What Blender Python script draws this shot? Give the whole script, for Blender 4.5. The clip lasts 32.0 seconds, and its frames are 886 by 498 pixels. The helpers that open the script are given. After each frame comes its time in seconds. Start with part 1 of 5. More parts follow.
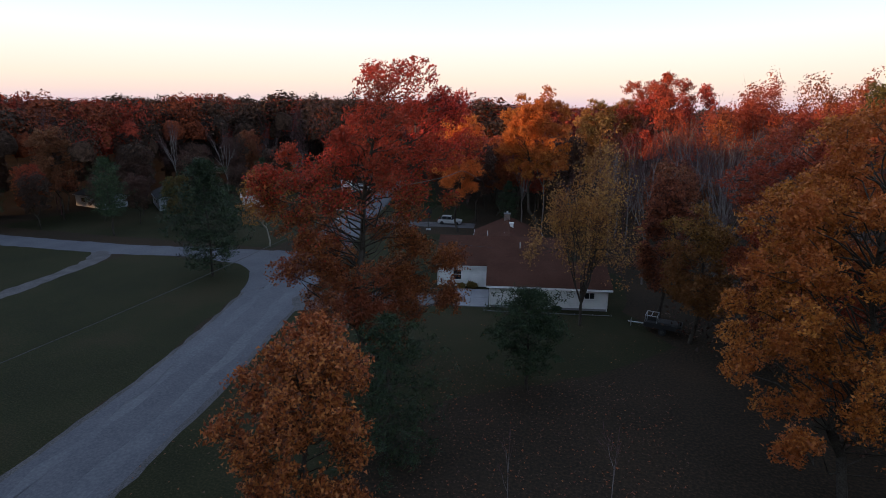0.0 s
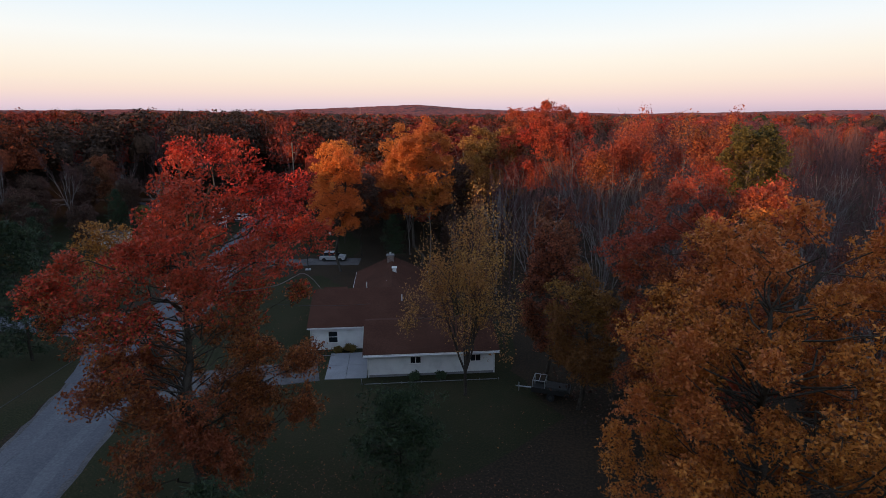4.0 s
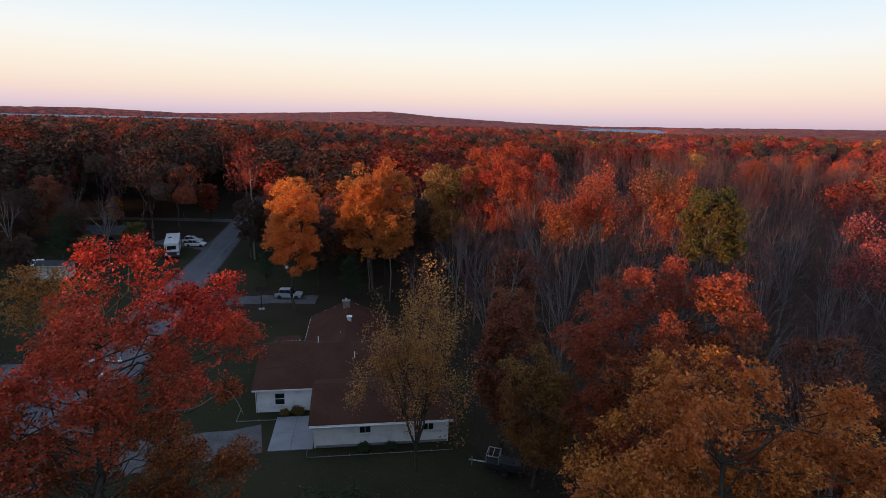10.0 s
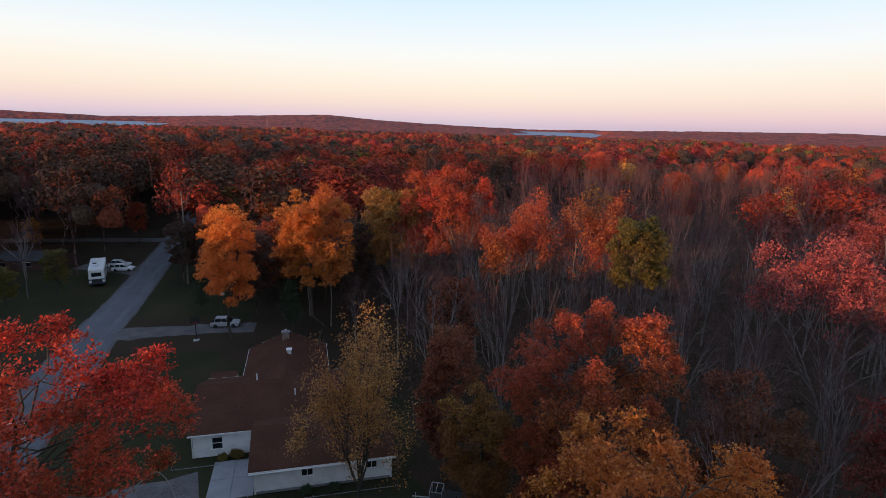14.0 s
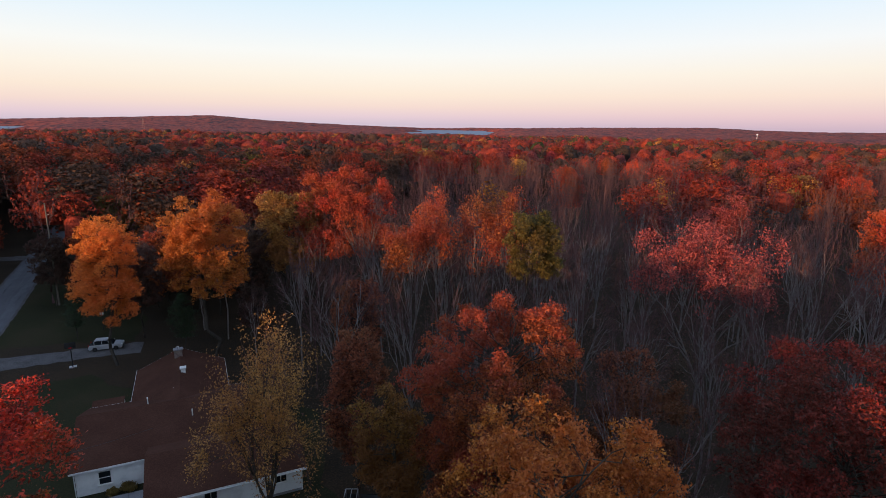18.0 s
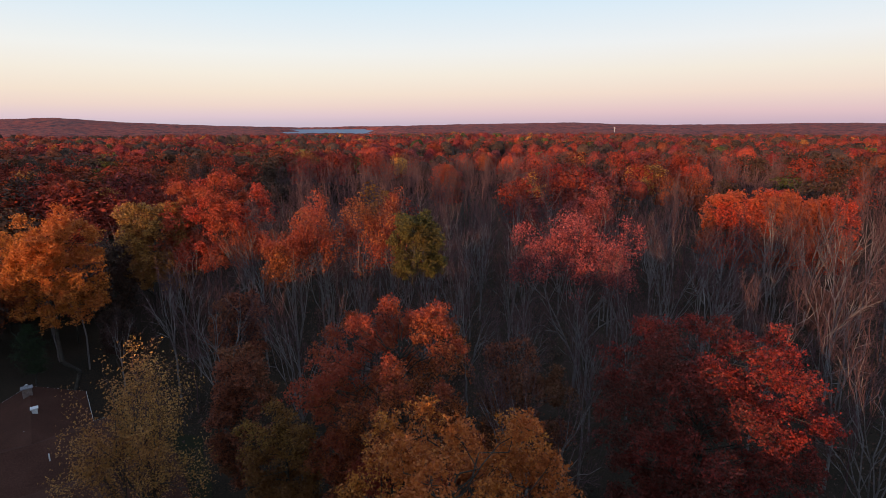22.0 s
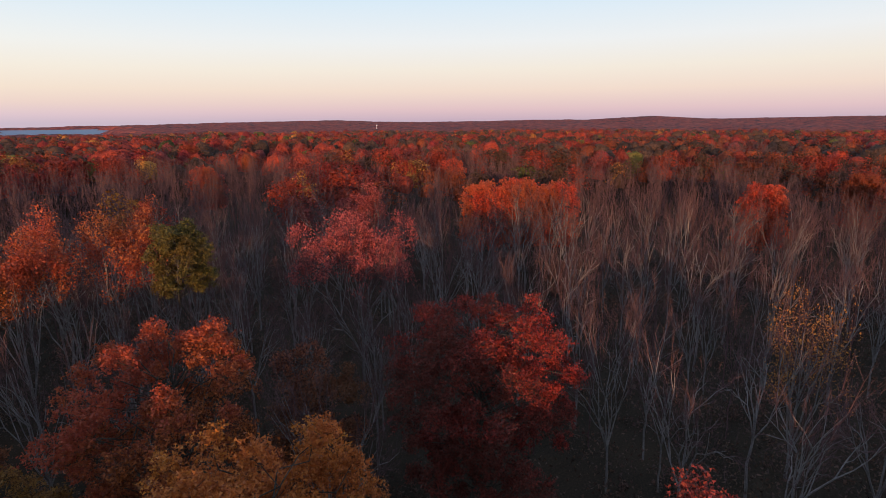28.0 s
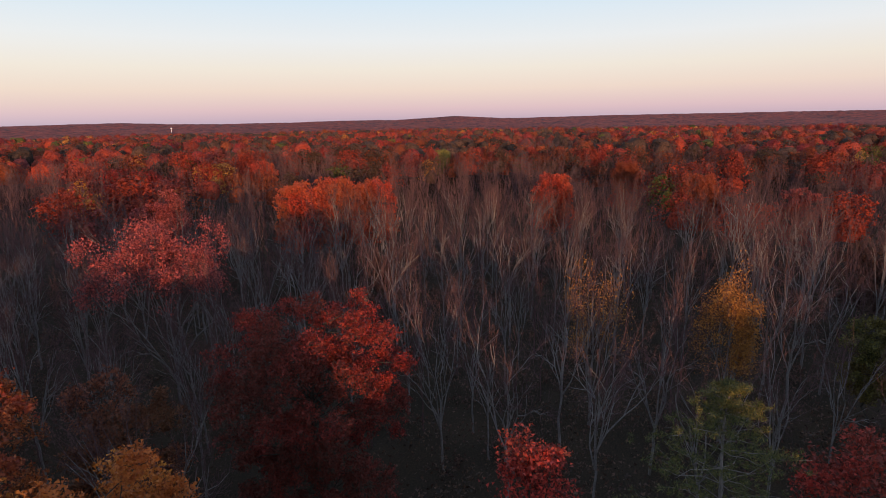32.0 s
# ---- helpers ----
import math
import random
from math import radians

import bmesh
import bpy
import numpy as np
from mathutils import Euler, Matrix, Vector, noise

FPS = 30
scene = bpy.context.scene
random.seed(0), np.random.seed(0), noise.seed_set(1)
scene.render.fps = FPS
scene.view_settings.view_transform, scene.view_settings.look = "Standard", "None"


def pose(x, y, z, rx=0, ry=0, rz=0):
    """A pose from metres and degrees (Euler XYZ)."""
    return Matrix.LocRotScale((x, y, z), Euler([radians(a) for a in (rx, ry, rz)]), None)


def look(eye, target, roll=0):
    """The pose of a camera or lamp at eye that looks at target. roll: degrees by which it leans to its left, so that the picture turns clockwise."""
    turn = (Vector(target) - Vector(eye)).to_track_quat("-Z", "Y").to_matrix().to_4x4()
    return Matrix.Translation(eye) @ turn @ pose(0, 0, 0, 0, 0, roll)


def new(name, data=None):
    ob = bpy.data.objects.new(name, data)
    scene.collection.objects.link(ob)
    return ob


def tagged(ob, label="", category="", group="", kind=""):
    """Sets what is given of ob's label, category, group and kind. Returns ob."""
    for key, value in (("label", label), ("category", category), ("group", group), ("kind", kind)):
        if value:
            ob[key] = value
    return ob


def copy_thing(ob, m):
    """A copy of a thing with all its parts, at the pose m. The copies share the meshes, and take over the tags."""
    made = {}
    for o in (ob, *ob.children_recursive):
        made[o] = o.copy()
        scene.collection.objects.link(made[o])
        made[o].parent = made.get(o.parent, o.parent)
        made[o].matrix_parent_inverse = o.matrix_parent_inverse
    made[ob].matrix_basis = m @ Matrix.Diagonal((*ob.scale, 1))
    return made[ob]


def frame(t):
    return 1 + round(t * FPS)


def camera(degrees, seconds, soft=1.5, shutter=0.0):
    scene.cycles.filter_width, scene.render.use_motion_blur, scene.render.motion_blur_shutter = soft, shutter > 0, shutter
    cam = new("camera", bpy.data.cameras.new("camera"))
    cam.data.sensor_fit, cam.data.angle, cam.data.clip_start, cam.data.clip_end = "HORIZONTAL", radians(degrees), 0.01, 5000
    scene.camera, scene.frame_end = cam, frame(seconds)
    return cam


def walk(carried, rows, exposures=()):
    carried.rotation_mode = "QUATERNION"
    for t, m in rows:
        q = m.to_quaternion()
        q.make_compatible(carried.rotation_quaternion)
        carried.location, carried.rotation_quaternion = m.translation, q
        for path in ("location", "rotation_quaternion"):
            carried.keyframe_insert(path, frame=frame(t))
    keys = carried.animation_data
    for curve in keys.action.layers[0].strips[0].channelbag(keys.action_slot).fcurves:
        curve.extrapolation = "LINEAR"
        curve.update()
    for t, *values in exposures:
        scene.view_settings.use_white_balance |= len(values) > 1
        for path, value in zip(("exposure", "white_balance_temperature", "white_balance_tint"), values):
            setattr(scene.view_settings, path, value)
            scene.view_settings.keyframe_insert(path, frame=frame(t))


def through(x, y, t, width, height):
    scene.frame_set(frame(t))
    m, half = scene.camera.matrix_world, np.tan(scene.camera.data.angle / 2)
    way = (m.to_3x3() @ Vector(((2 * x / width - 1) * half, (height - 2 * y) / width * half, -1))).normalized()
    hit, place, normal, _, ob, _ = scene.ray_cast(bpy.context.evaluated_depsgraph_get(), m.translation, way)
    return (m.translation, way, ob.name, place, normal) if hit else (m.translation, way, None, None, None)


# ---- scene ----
cam = camera(78.2, 32.0, 0.75)
PATH = [
    (0, (-1.948, -10.21, 21.007), (-2.577, -8.376, 20.516), 0.5),
    (0.5, (-1.693, -9.269, 21.585), (-2.244, -7.411, 21.094), 0.6),
    (1, (-1.783, -8.275, 22.291), (-2.239, -6.391, 21.797), 0.3),
    (2, (-1.54, -6.22, 23.419), (-1.895, -4.314, 22.929), 0.2),
    (3, (-1.336, -4.513, 24.516), (-1.645, -2.598, 24.03), 0.2),
    (3.5, (-1.043, -3.39, 25.151), (-1.342, -1.475, 24.66), -0.0),
    (5.5, (-0.319, 0.248, 26.828), (-0.566, 2.172, 26.343), 0.5),
    (6, (-0.104, 1.137, 27.153), (-0.343, 3.063, 26.67), 0.8),
    (7, (0.218, 1.805, 27.969), (-0.003, 3.734, 27.489), 1.0),
    (8, (0.34, 1.69, 28.794), (0.141, 3.623, 28.319), 1.3),
    (9, (0.324, 1.278, 29.681), (0.136, 3.214, 29.213), 1.4),
    (10, (0.185, 1.173, 30.5), (0.007, 3.11, 30.036), 1.6),
    (11, (0.091, 1.307, 31.34), (-0.072, 3.246, 30.878), 1.9),
    (12, (0.255, 1.379, 32.118), (0.119, 3.322, 31.662), 1.9),
    (13, (0.39, 1.355, 33.031), (0.276, 3.3, 32.578), 2.1),
    (14, (0.588, 1.358, 33.863), (0.616, 3.307, 33.414), 1.6),
    (14.5, (0.629, 1.358, 34.067), (0.716, 3.305, 33.617), 1.4),
    (16.5, (0.588, 1.372, 33.971), (0.767, 3.313, 33.523), 1.5),
    (17, (0.611, 1.368, 33.94), (0.842, 3.304, 33.493), 1.3),
    (18, (0.55, 1.302, 34.023), (0.936, 3.213, 33.578), 0.9),
    (19, (0.668, 1.264, 34.109), (1.155, 3.152, 33.665), 0.5),
    (20, (0.741, 1.299, 34.229), (1.324, 3.159, 33.783), 0.4),
    (21, (0.821, 1.353, 34.333), (1.505, 3.179, 33.886), 0.2),
    (22, (0.889, 1.282, 34.44), (1.668, 3.068, 33.991), -0.1),
    (23, (0.943, 1.379, 34.538), (1.841, 3.108, 34.085), -0.4),
    (24, (0.973, 1.559, 34.483), (1.961, 3.238, 34.028), -0.4),
    (25, (0.817, 1.579, 34.587), (1.913, 3.187, 34.128), -0.1),
    (25.5, (0.772, 1.606, 34.576), (1.922, 3.176, 34.118), -0.0),
    (27.5, (0.723, 1.36, 34.643), (2.101, 2.735, 34.182), -0.3),
    (28, (0.753, 1.422, 34.558), (2.185, 2.741, 34.098), -0.4),
    (29, (0.739, 1.476, 34.355), (2.266, 2.683, 33.893), -0.4),
    (30, (0.676, 1.303, 34.303), (2.294, 2.383, 33.839), -0.5),
    (30.5, (0.644, 1.276, 34.316), (2.303, 2.291, 33.852), -0.6),
    (31, (0.63, 1.249, 34.293), (2.337, 2.182, 33.83), -0.7),
    (31.5, (0.611, 1.228, 34.226), (2.359, 2.083, 33.763), -0.8),
    (32, (0.601, 1.277, 34.101), (2.384, 2.055, 33.637), -0.9),
]
walk(cam, [(t, look(eye, target, roll)) for t, eye, target, roll in PATH], [(0.0, 0.12), (3.0, 0.06), (6.0, -0.04), (10.0, -0.02), (13.0, 0.02), (17.0, 0.02), (20.0, -0.06), (24.0, -0.12), (30.0, -0.1), (32.0, -0.14)])

# ---- sky, sun ----
SUN_AZ, SUN_EL = -125.0, 4.5
world = bpy.data.worlds.new("dusk_sky")
scene.world = world
world.use_nodes = True
wn, wl = world.node_tree.nodes, world.node_tree.links
wn.clear()
w_out, w_bg = wn.new("ShaderNodeOutputWorld"), wn.new("ShaderNodeBackground")
w_sky = wn.new("ShaderNodeTexSky")
w_sky.sky_type, w_sky.sun_disc = "NISHITA", False
w_sky.sun_elevation, w_sky.sun_rotation = radians(SUN_EL), radians(SUN_AZ)
w_co, w_sep, w_ramp = wn.new("ShaderNodeTexCoord"), wn.new("ShaderNodeSeparateXYZ"), wn.new("ShaderNodeValToRGB")
wl.new(w_co.outputs["Generated"], w_sep.inputs[0])
wl.new(w_sep.outputs["Z"], w_ramp.inputs[0])
stops = [(0.0, (0.64, 0.53, 0.64)), (0.012, (0.77, 0.60, 0.67)), (0.03, (0.89, 0.70, 0.64)), (0.05, (0.94, 0.79, 0.67)), (0.08, (0.95, 0.87, 0.77)), (0.115, (0.92, 0.92, 0.90)),
         (0.155, (0.81, 0.89, 0.95)), (0.21, (0.67, 0.845, 0.97)), (0.42, (0.54, 0.70, 0.96)), (1.0, (0.38, 0.51, 0.80))]
# the eastern sky, facing away from the sun, has a broader rosy band
east_stops = [(0.0, (0.60, 0.45, 0.56)), (0.018, (0.77, 0.55, 0.60)), (0.05, (0.90, 0.72, 0.64)), (0.085, (0.92, 0.83, 0.74)), (0.13, (0.88, 0.89, 0.91)),
              (0.21, (0.68, 0.84, 0.98)), (0.42, (0.54, 0.70, 0.96)), (1.0, (0.38, 0.51, 0.80))]
w_east = wn.new("ShaderNodeValToRGB")
wl.new(w_sep.outputs["Z"], w_east.inputs[0])
for ramp, rows in ((w_ramp, stops), (w_east, east_stops)):
    els = ramp.color_ramp.elements
    for n, (at, c) in enumerate(rows):
        e = els[n] if n < 2 else els.new(at)
        e.position, e.color = at, (*c, 1)
w_dot, w_range, w_both = wn.new("ShaderNodeVectorMath"), wn.new("ShaderNodeMapRange"), wn.new("ShaderNodeMix")
w_dot.operation = "DOT_PRODUCT"
w_dot.inputs[1].default_value = (0.97, 0.26, 0.0)
wl.new(w_co.outputs["Generated"], w_dot.inputs[0])
w_range.inputs[1].default_value, w_range.inputs[2].default_value = 0.35, 0.9
wl.new(w_dot.outputs["Value"], w_range.inputs[0])
w_both.data_type = "RGBA"
wl.new(w_range.outputs[0], w_both.inputs[0])
wl.new(w_ramp.outputs[0], w_both.inputs[6])
wl.new(w_east.outputs[0], w_both.inputs[7])
w_mix = wn.new("ShaderNodeMix")
w_mix.data_type, w_mix.blend_type = "RGBA", "ADD"
w_mix.inputs[0].default_value = 0.015
wl.new(w_both.outputs[2], w_mix.inputs[6])
wl.new(w_sky.outputs[0], w_mix.inputs[7])
wl.new(w_mix.outputs[2], w_bg.inputs[0])
w_bg.inputs[1].default_value = 1.0
wl.new(w_bg.outputs[0], w_out.inputs[0])

sun = new("sun", bpy.data.lights.new("sun", "SUN"))
sun.data.energy, sun.data.angle, sun.data.color = 6.0, radians(0.7), (1.0, 0.53, 0.27)
sa, se = radians(SUN_AZ), radians(SUN_EL)
sun_way = Vector((math.sin(sa) * math.cos(se), math.cos(sa) * math.cos(se), math.sin(se)))
sun.matrix_world = look(sun_way * 100, (0, 0, 0))


# ---- materials ----
def mat(name):
    m = bpy.data.materials.new(name)
    m.use_nodes = True
    nt = m.node_tree
    return m, nt, nt.nodes["Principled BSDF"]


def node(nt, kind, **values):
    n = nt.nodes.new(kind)
    for k, v in values.items():
        n.inputs[k].default_value = v
    return n


def noise_ramp(nt, scale, cols, detail=6.0, at=(0.35, 0.5, 0.65), rough=0.6):
    co = nt.nodes.new("ShaderNodeNewGeometry")
    nz = node(nt, "ShaderNodeTexNoise", Scale=scale, Detail=detail, Roughness=rough)
    nt.links.new(co.outputs["Position"], nz.inputs["Vector"])
    rp = nt.nodes.new("ShaderNodeValToRGB")
    for n, c in enumerate(cols):
        e = rp.color_ramp.elements[n] if n < 2 else rp.color_ramp.elements.new(at[n])
        e.position, e.color = at[n], (*c, 1)
    nt.links.new(nz.outputs["Fac"], rp.inputs[0])
    return nz, rp


def mixed(nt, fac, a, b, how="MIX"):
    mx = nt.nodes.new("ShaderNodeMix")
    mx.data_type, mx.blend_type = "RGBA", how
    for sock, v in ((mx.inputs[0], fac), (mx.inputs[6], a), (mx.inputs[7], b)):
        if isinstance(v, (int, float)):
            sock.default_value = v
        elif isinstance(v, tuple):
            sock.default_value = (*v, 1)
        else:
            nt.links.new(v, sock)
    return mx.outputs[2]


def surface(name, big, fine, scale_big=0.3, scale_fine=8.0, rough=0.8, metal=0.0, bump=0.3, dist=0.02, amount=0.5):
    """A surface with broad variation, fine grain and a little relief."""
    m, nt, bs = mat(name)
    _, r1 = noise_ramp(nt, scale_big, big)
    nz, r2 = noise_ramp(nt, scale_fine, fine)
    nt.links.new(mixed(nt, amount, r1.outputs[0], r2.outputs[0]), bs.inputs["Base Color"])
    bs.inputs["Roughness"].default_value, bs.inputs["Metallic"].default_value = rough, metal
    bs.inputs["Specular IOR Level"].default_value = 0.06 if rough > 0.92 else 0.3 if rough > 0.8 else 0.5
    bp = node(nt, "ShaderNodeBump", Strength=bump, Distance=dist)
    nt.links.new(nz.outputs["Fac"], bp.inputs["Height"])
    nt.links.new(bp.outputs[0], bs.inputs["Normal"])
    return m


def leaf_mat(name, cols, patch=None, through=0.3, patch_scale=0.12):
    """Leaves: each one takes its own tone, each tree shifts a little, patches lean towards a second colour."""
    m, nt, bs = mat(name)
    geo = nt.nodes.new("ShaderNodeNewGeometry")
    rp = nt.nodes.new("ShaderNodeValToRGB")
    for n, c in enumerate(cols):
        e = rp.color_ramp.elements[n] if n < 2 else rp.color_ramp.elements.new(n / (len(cols) - 1))
        e.position, e.color = n / (len(cols) - 1), (*c, 1)
    nt.links.new(geo.outputs["Random Per Island"], rp.inputs[0])
    col = rp.outputs[0]
    if patch:
        nz = node(nt, "ShaderNodeTexNoise", Scale=patch_scale, Detail=2.0)
        nt.links.new(geo.outputs["Position"], nz.inputs["Vector"])
        st = nt.nodes.new("ShaderNodeMapRange")
        st.inputs[1].default_value, st.inputs[2].default_value = 0.42, 0.6
        nt.links.new(nz.outputs["Fac"], st.inputs[0])
        col = mixed(nt, st.outputs[0], col, mixed(nt, 0.7, col, patch))
    info = nt.nodes.new("ShaderNodeObjectInfo")
    hs = nt.nodes.new("ShaderNodeHueSaturation")
    mr = nt.nodes.new("ShaderNodeMapRange")
    mr.inputs[3].default_value, mr.inputs[4].default_value = 0.7, 1.25
    nt.links.new(info.outputs["Random"], mr.inputs[0])
    nt.links.new(mr.outputs[0], hs.inputs["Value"])
    nt.links.new(col, hs.inputs["Color"])
    nt.links.new(hs.outputs[0], bs.inputs["Base Color"])
    bs.inputs["Roughness"].default_value = 0.6
    bs.inputs["Specular IOR Level"].default_value = 0.35
    tr, ms = nt.nodes.new("ShaderNodeBsdfTranslucent"), nt.nodes.new("ShaderNodeMixShader")
    nt.links.new(hs.outputs[0], tr.inputs[0])
    ms.inputs[0].default_value = through
    nt.links.new(bs.outputs[0], ms.inputs[1])
    nt.links.new(tr.outputs[0], ms.inputs[2])
    nt.links.new(ms.outputs[0], nt.nodes["Material Output"].inputs[0])
    return m


def canopy_mat(name, deep, full):
    """Far crowns: one tone a tree, mottled by leaf clumps."""
    m, nt, bs = mat(name)
    geo = nt.nodes.new("ShaderNodeNewGeometry")
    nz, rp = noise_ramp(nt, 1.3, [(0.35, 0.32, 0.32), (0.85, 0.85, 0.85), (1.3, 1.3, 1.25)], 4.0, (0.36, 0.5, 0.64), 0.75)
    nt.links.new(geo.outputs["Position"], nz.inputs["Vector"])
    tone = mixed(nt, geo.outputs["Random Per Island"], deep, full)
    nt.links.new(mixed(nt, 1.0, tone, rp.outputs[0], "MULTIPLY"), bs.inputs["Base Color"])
    bs.inputs["Roughness"].default_value = 0.85
    bs.inputs["Specular IOR Level"].default_value = 0.12
    bp = node(nt, "ShaderNodeBump", Strength=1.0, Distance=0.6)
    nt.links.new(nz.outputs["Fac"], bp.inputs["Height"])
    nt.links.new(bp.outputs[0], bs.inputs["Normal"])
    return m


CROWN = {
    "red": canopy_mat("crown_red", (0.172, 0.0288, 0.0193), (0.36, 0.0558, 0.0297)),
    "crimson": canopy_mat("crown_crimson", (0.14, 0.0218, 0.0199), (0.298, 0.0363, 0.0307)),
    "rust": canopy_mat("crown_rust", (0.142, 0.0364, 0.018), (0.275, 0.0676, 0.0271)),
    "orange": canopy_mat("crown_orange", (0.309, 0.112, 0.0247), (0.472, 0.205, 0.0475)),
    "brown": canopy_mat("crown_brown", (0.0459, 0.031, 0.0238), (0.108, 0.0599, 0.04)),
    "pink": canopy_mat("crown_pink", (0.142, 0.0316, 0.0307), (0.242, 0.0526, 0.0451)),
    "olive": canopy_mat("crown_olive", (0.0417, 0.0495, 0.0152), (0.142, 0.119, 0.0285)),
}
LEAF = {
    "scarlet": leaf_mat("leaf_scarlet", [(0.06, 0.00968, 0.00656), (0.42, 0.0338, 0.019), (0.66, 0.0597, 0.0321)], (0.31, 0.0565, 0.0219)),
    "red": leaf_mat("leaf_red", [(0.0525, 0.0101, 0.00716), (0.347, 0.039, 0.0197), (0.587, 0.0762, 0.0339)], (0.315, 0.0804, 0.0268)),
    "copper": leaf_mat("leaf_copper", [(0.0613, 0.0194, 0.00979), (0.386, 0.11, 0.0273), (0.525, 0.194, 0.0487)], (0.351, 0.0706, 0.0293)),
    "crimson": leaf_mat("leaf_crimson", [(0.0427, 0.00929, 0.00821), (0.321, 0.0303, 0.0226), (0.555, 0.0581, 0.041)], (0.107, 0.0349, 0.0205)),
    "rust": leaf_mat("leaf_rust", [(0.0485, 0.0141, 0.00821), (0.281, 0.0726, 0.0205), (0.466, 0.141, 0.0329)], (0.33, 0.0454, 0.0256)),
    "orange": leaf_mat("leaf_orange", [(0.11, 0.040, 0.010), (0.57, 0.185, 0.028), (0.70, 0.28, 0.05)], (0.48, 0.115, 0.028)),
    "bronze": leaf_mat("leaf_bronze", [(0.06, 0.028, 0.009), (0.27, 0.125, 0.026), (0.38, 0.20, 0.045)], (0.24, 0.085, 0.025)),
    "amber": leaf_mat("leaf_amber", [(0.194, 0.0686, 0.0184), (0.698, 0.211, 0.0329), (0.815, 0.317, 0.0564)], (0.679, 0.158, 0.0359)),
    "gold": leaf_mat("leaf_gold", [(0.122, 0.0568, 0.0194), (0.468, 0.175, 0.035), (0.611, 0.279, 0.0535)]),
    "sallow": leaf_mat("leaf_sallow", [(0.0766, 0.042, 0.0181), (0.307, 0.154, 0.0413), (0.482, 0.256, 0.0702)], (0.285, 0.117, 0.033)),
    "brown": leaf_mat("leaf_brown", [(0.0213, 0.0156, 0.0119), (0.0854, 0.048, 0.0324), (0.145, 0.078, 0.0486)], (0.097, 0.042, 0.0324)),
    "russet": leaf_mat("leaf_russet", [(0.0398, 0.0159, 0.0124), (0.239, 0.066, 0.0344), (0.372, 0.112, 0.0492)], (0.212, 0.0924, 0.037)),
    "pink": leaf_mat("leaf_pink", [(0.0679, 0.0163, 0.0164), (0.301, 0.0571, 0.0513), (0.485, 0.102, 0.0872)]),
    "olive": leaf_mat("leaf_olive", [(0.0291, 0.0312, 0.0108), (0.107, 0.096, 0.0216), (0.204, 0.162, 0.0324)], (0.165, 0.096, 0.0216)),
    "pine": leaf_mat("needle_green", [(0.0097, 0.0216, 0.0108), (0.0291, 0.054, 0.0216), (0.0582, 0.084, 0.0281)], None, 0.15),
    "pine_gold": leaf_mat("needle_olive", [(0.0213, 0.0288, 0.0108), (0.0679, 0.072, 0.0194), (0.145, 0.12, 0.0281)], None, 0.2),
}
BARK = surface("bark_dark", [(0.03, 0.024, 0.02), (0.06, 0.05, 0.042), (0.09, 0.075, 0.06)], [(0.02, 0.016, 0.014), (0.06, 0.05, 0.04), (0.10, 0.09, 0.075)], 1.5, 14, 0.95, bump=0.6)
BARE = surface("bark_grey", [(0.128, 0.109, 0.106), (0.18, 0.155, 0.148), (0.246, 0.209, 0.198)], [(0.0792, 0.0679, 0.0651), (0.176, 0.15, 0.143), (0.299, 0.252, 0.233)], 0.5, 10, 0.95, bump=0.5)
TWIG = surface("twig_red_grey", [(0.072, 0.042, 0.043), (0.11, 0.061, 0.062), (0.15, 0.083, 0.083)], [(0.05, 0.033, 0.034), (0.11, 0.061, 0.062), (0.18, 0.10, 0.098)], 0.4, 6, 0.95, bump=0.2)
PALE_BARK = surface("bark_pale", [(0.2, 0.18, 0.15), (0.3, 0.27, 0.22), (0.38, 0.34, 0.28)], [(0.1, 0.09, 0.08), (0.3, 0.27, 0.22), (0.4, 0.36, 0.3)], 1.0, 10, 0.85, bump=0.5)
LITTER = surface("leaf_litter", [(0.020, 0.017, 0.012), (0.034, 0.026, 0.018), (0.050, 0.034, 0.021)], [(0.012, 0.010, 0.008), (0.032, 0.024, 0.017), (0.085, 0.05, 0.03)], 0.08, 5, 0.95, bump=0.9, dist=0.08)
GRASS = surface("lawn_grass", [(0.018, 0.020, 0.011), (0.027, 0.029, 0.014), (0.044, 0.035, 0.020)], [(0.012, 0.013, 0.007), (0.027, 0.028, 0.014), (0.066, 0.048, 0.026)], 0.09, 7, 0.95, bump=0.9, dist=0.06)
ROAD = surface("worn_asphalt", [(0.064, 0.066, 0.078), (0.085, 0.088, 0.100), (0.111, 0.111, 0.123)], [(0.051, 0.051, 0.060), (0.085, 0.085, 0.098), (0.128, 0.128, 0.136)], 0.22, 6, 0.85, bump=0.25)
WORN = surface("polished_asphalt", [(0.072, 0.075, 0.088), (0.098, 0.102, 0.115), (0.125, 0.127, 0.138)], [(0.06, 0.061, 0.07), (0.096, 0.098, 0.11), (0.138, 0.14, 0.147)], 0.25, 5, 0.85, bump=0.2)
GRAVEL = surface("pale_gravel", [(0.0624, 0.0585, 0.0585), (0.0936, 0.0881, 0.0881), (0.133, 0.125, 0.121)], [(0.039, 0.0351, 0.0351), (0.0936, 0.0881, 0.0881), (0.172, 0.156, 0.156)], 0.5, 9, 0.95, bump=0.7, dist=0.03)
CONCRETE = surface("concrete", [(0.16, 0.16, 0.17), (0.2, 0.2, 0.21), (0.24, 0.24, 0.25)], [(0.14, 0.14, 0.15), (0.2, 0.2, 0.21), (0.27, 0.27, 0.28)], 0.6, 12, 0.85, bump=0.2)
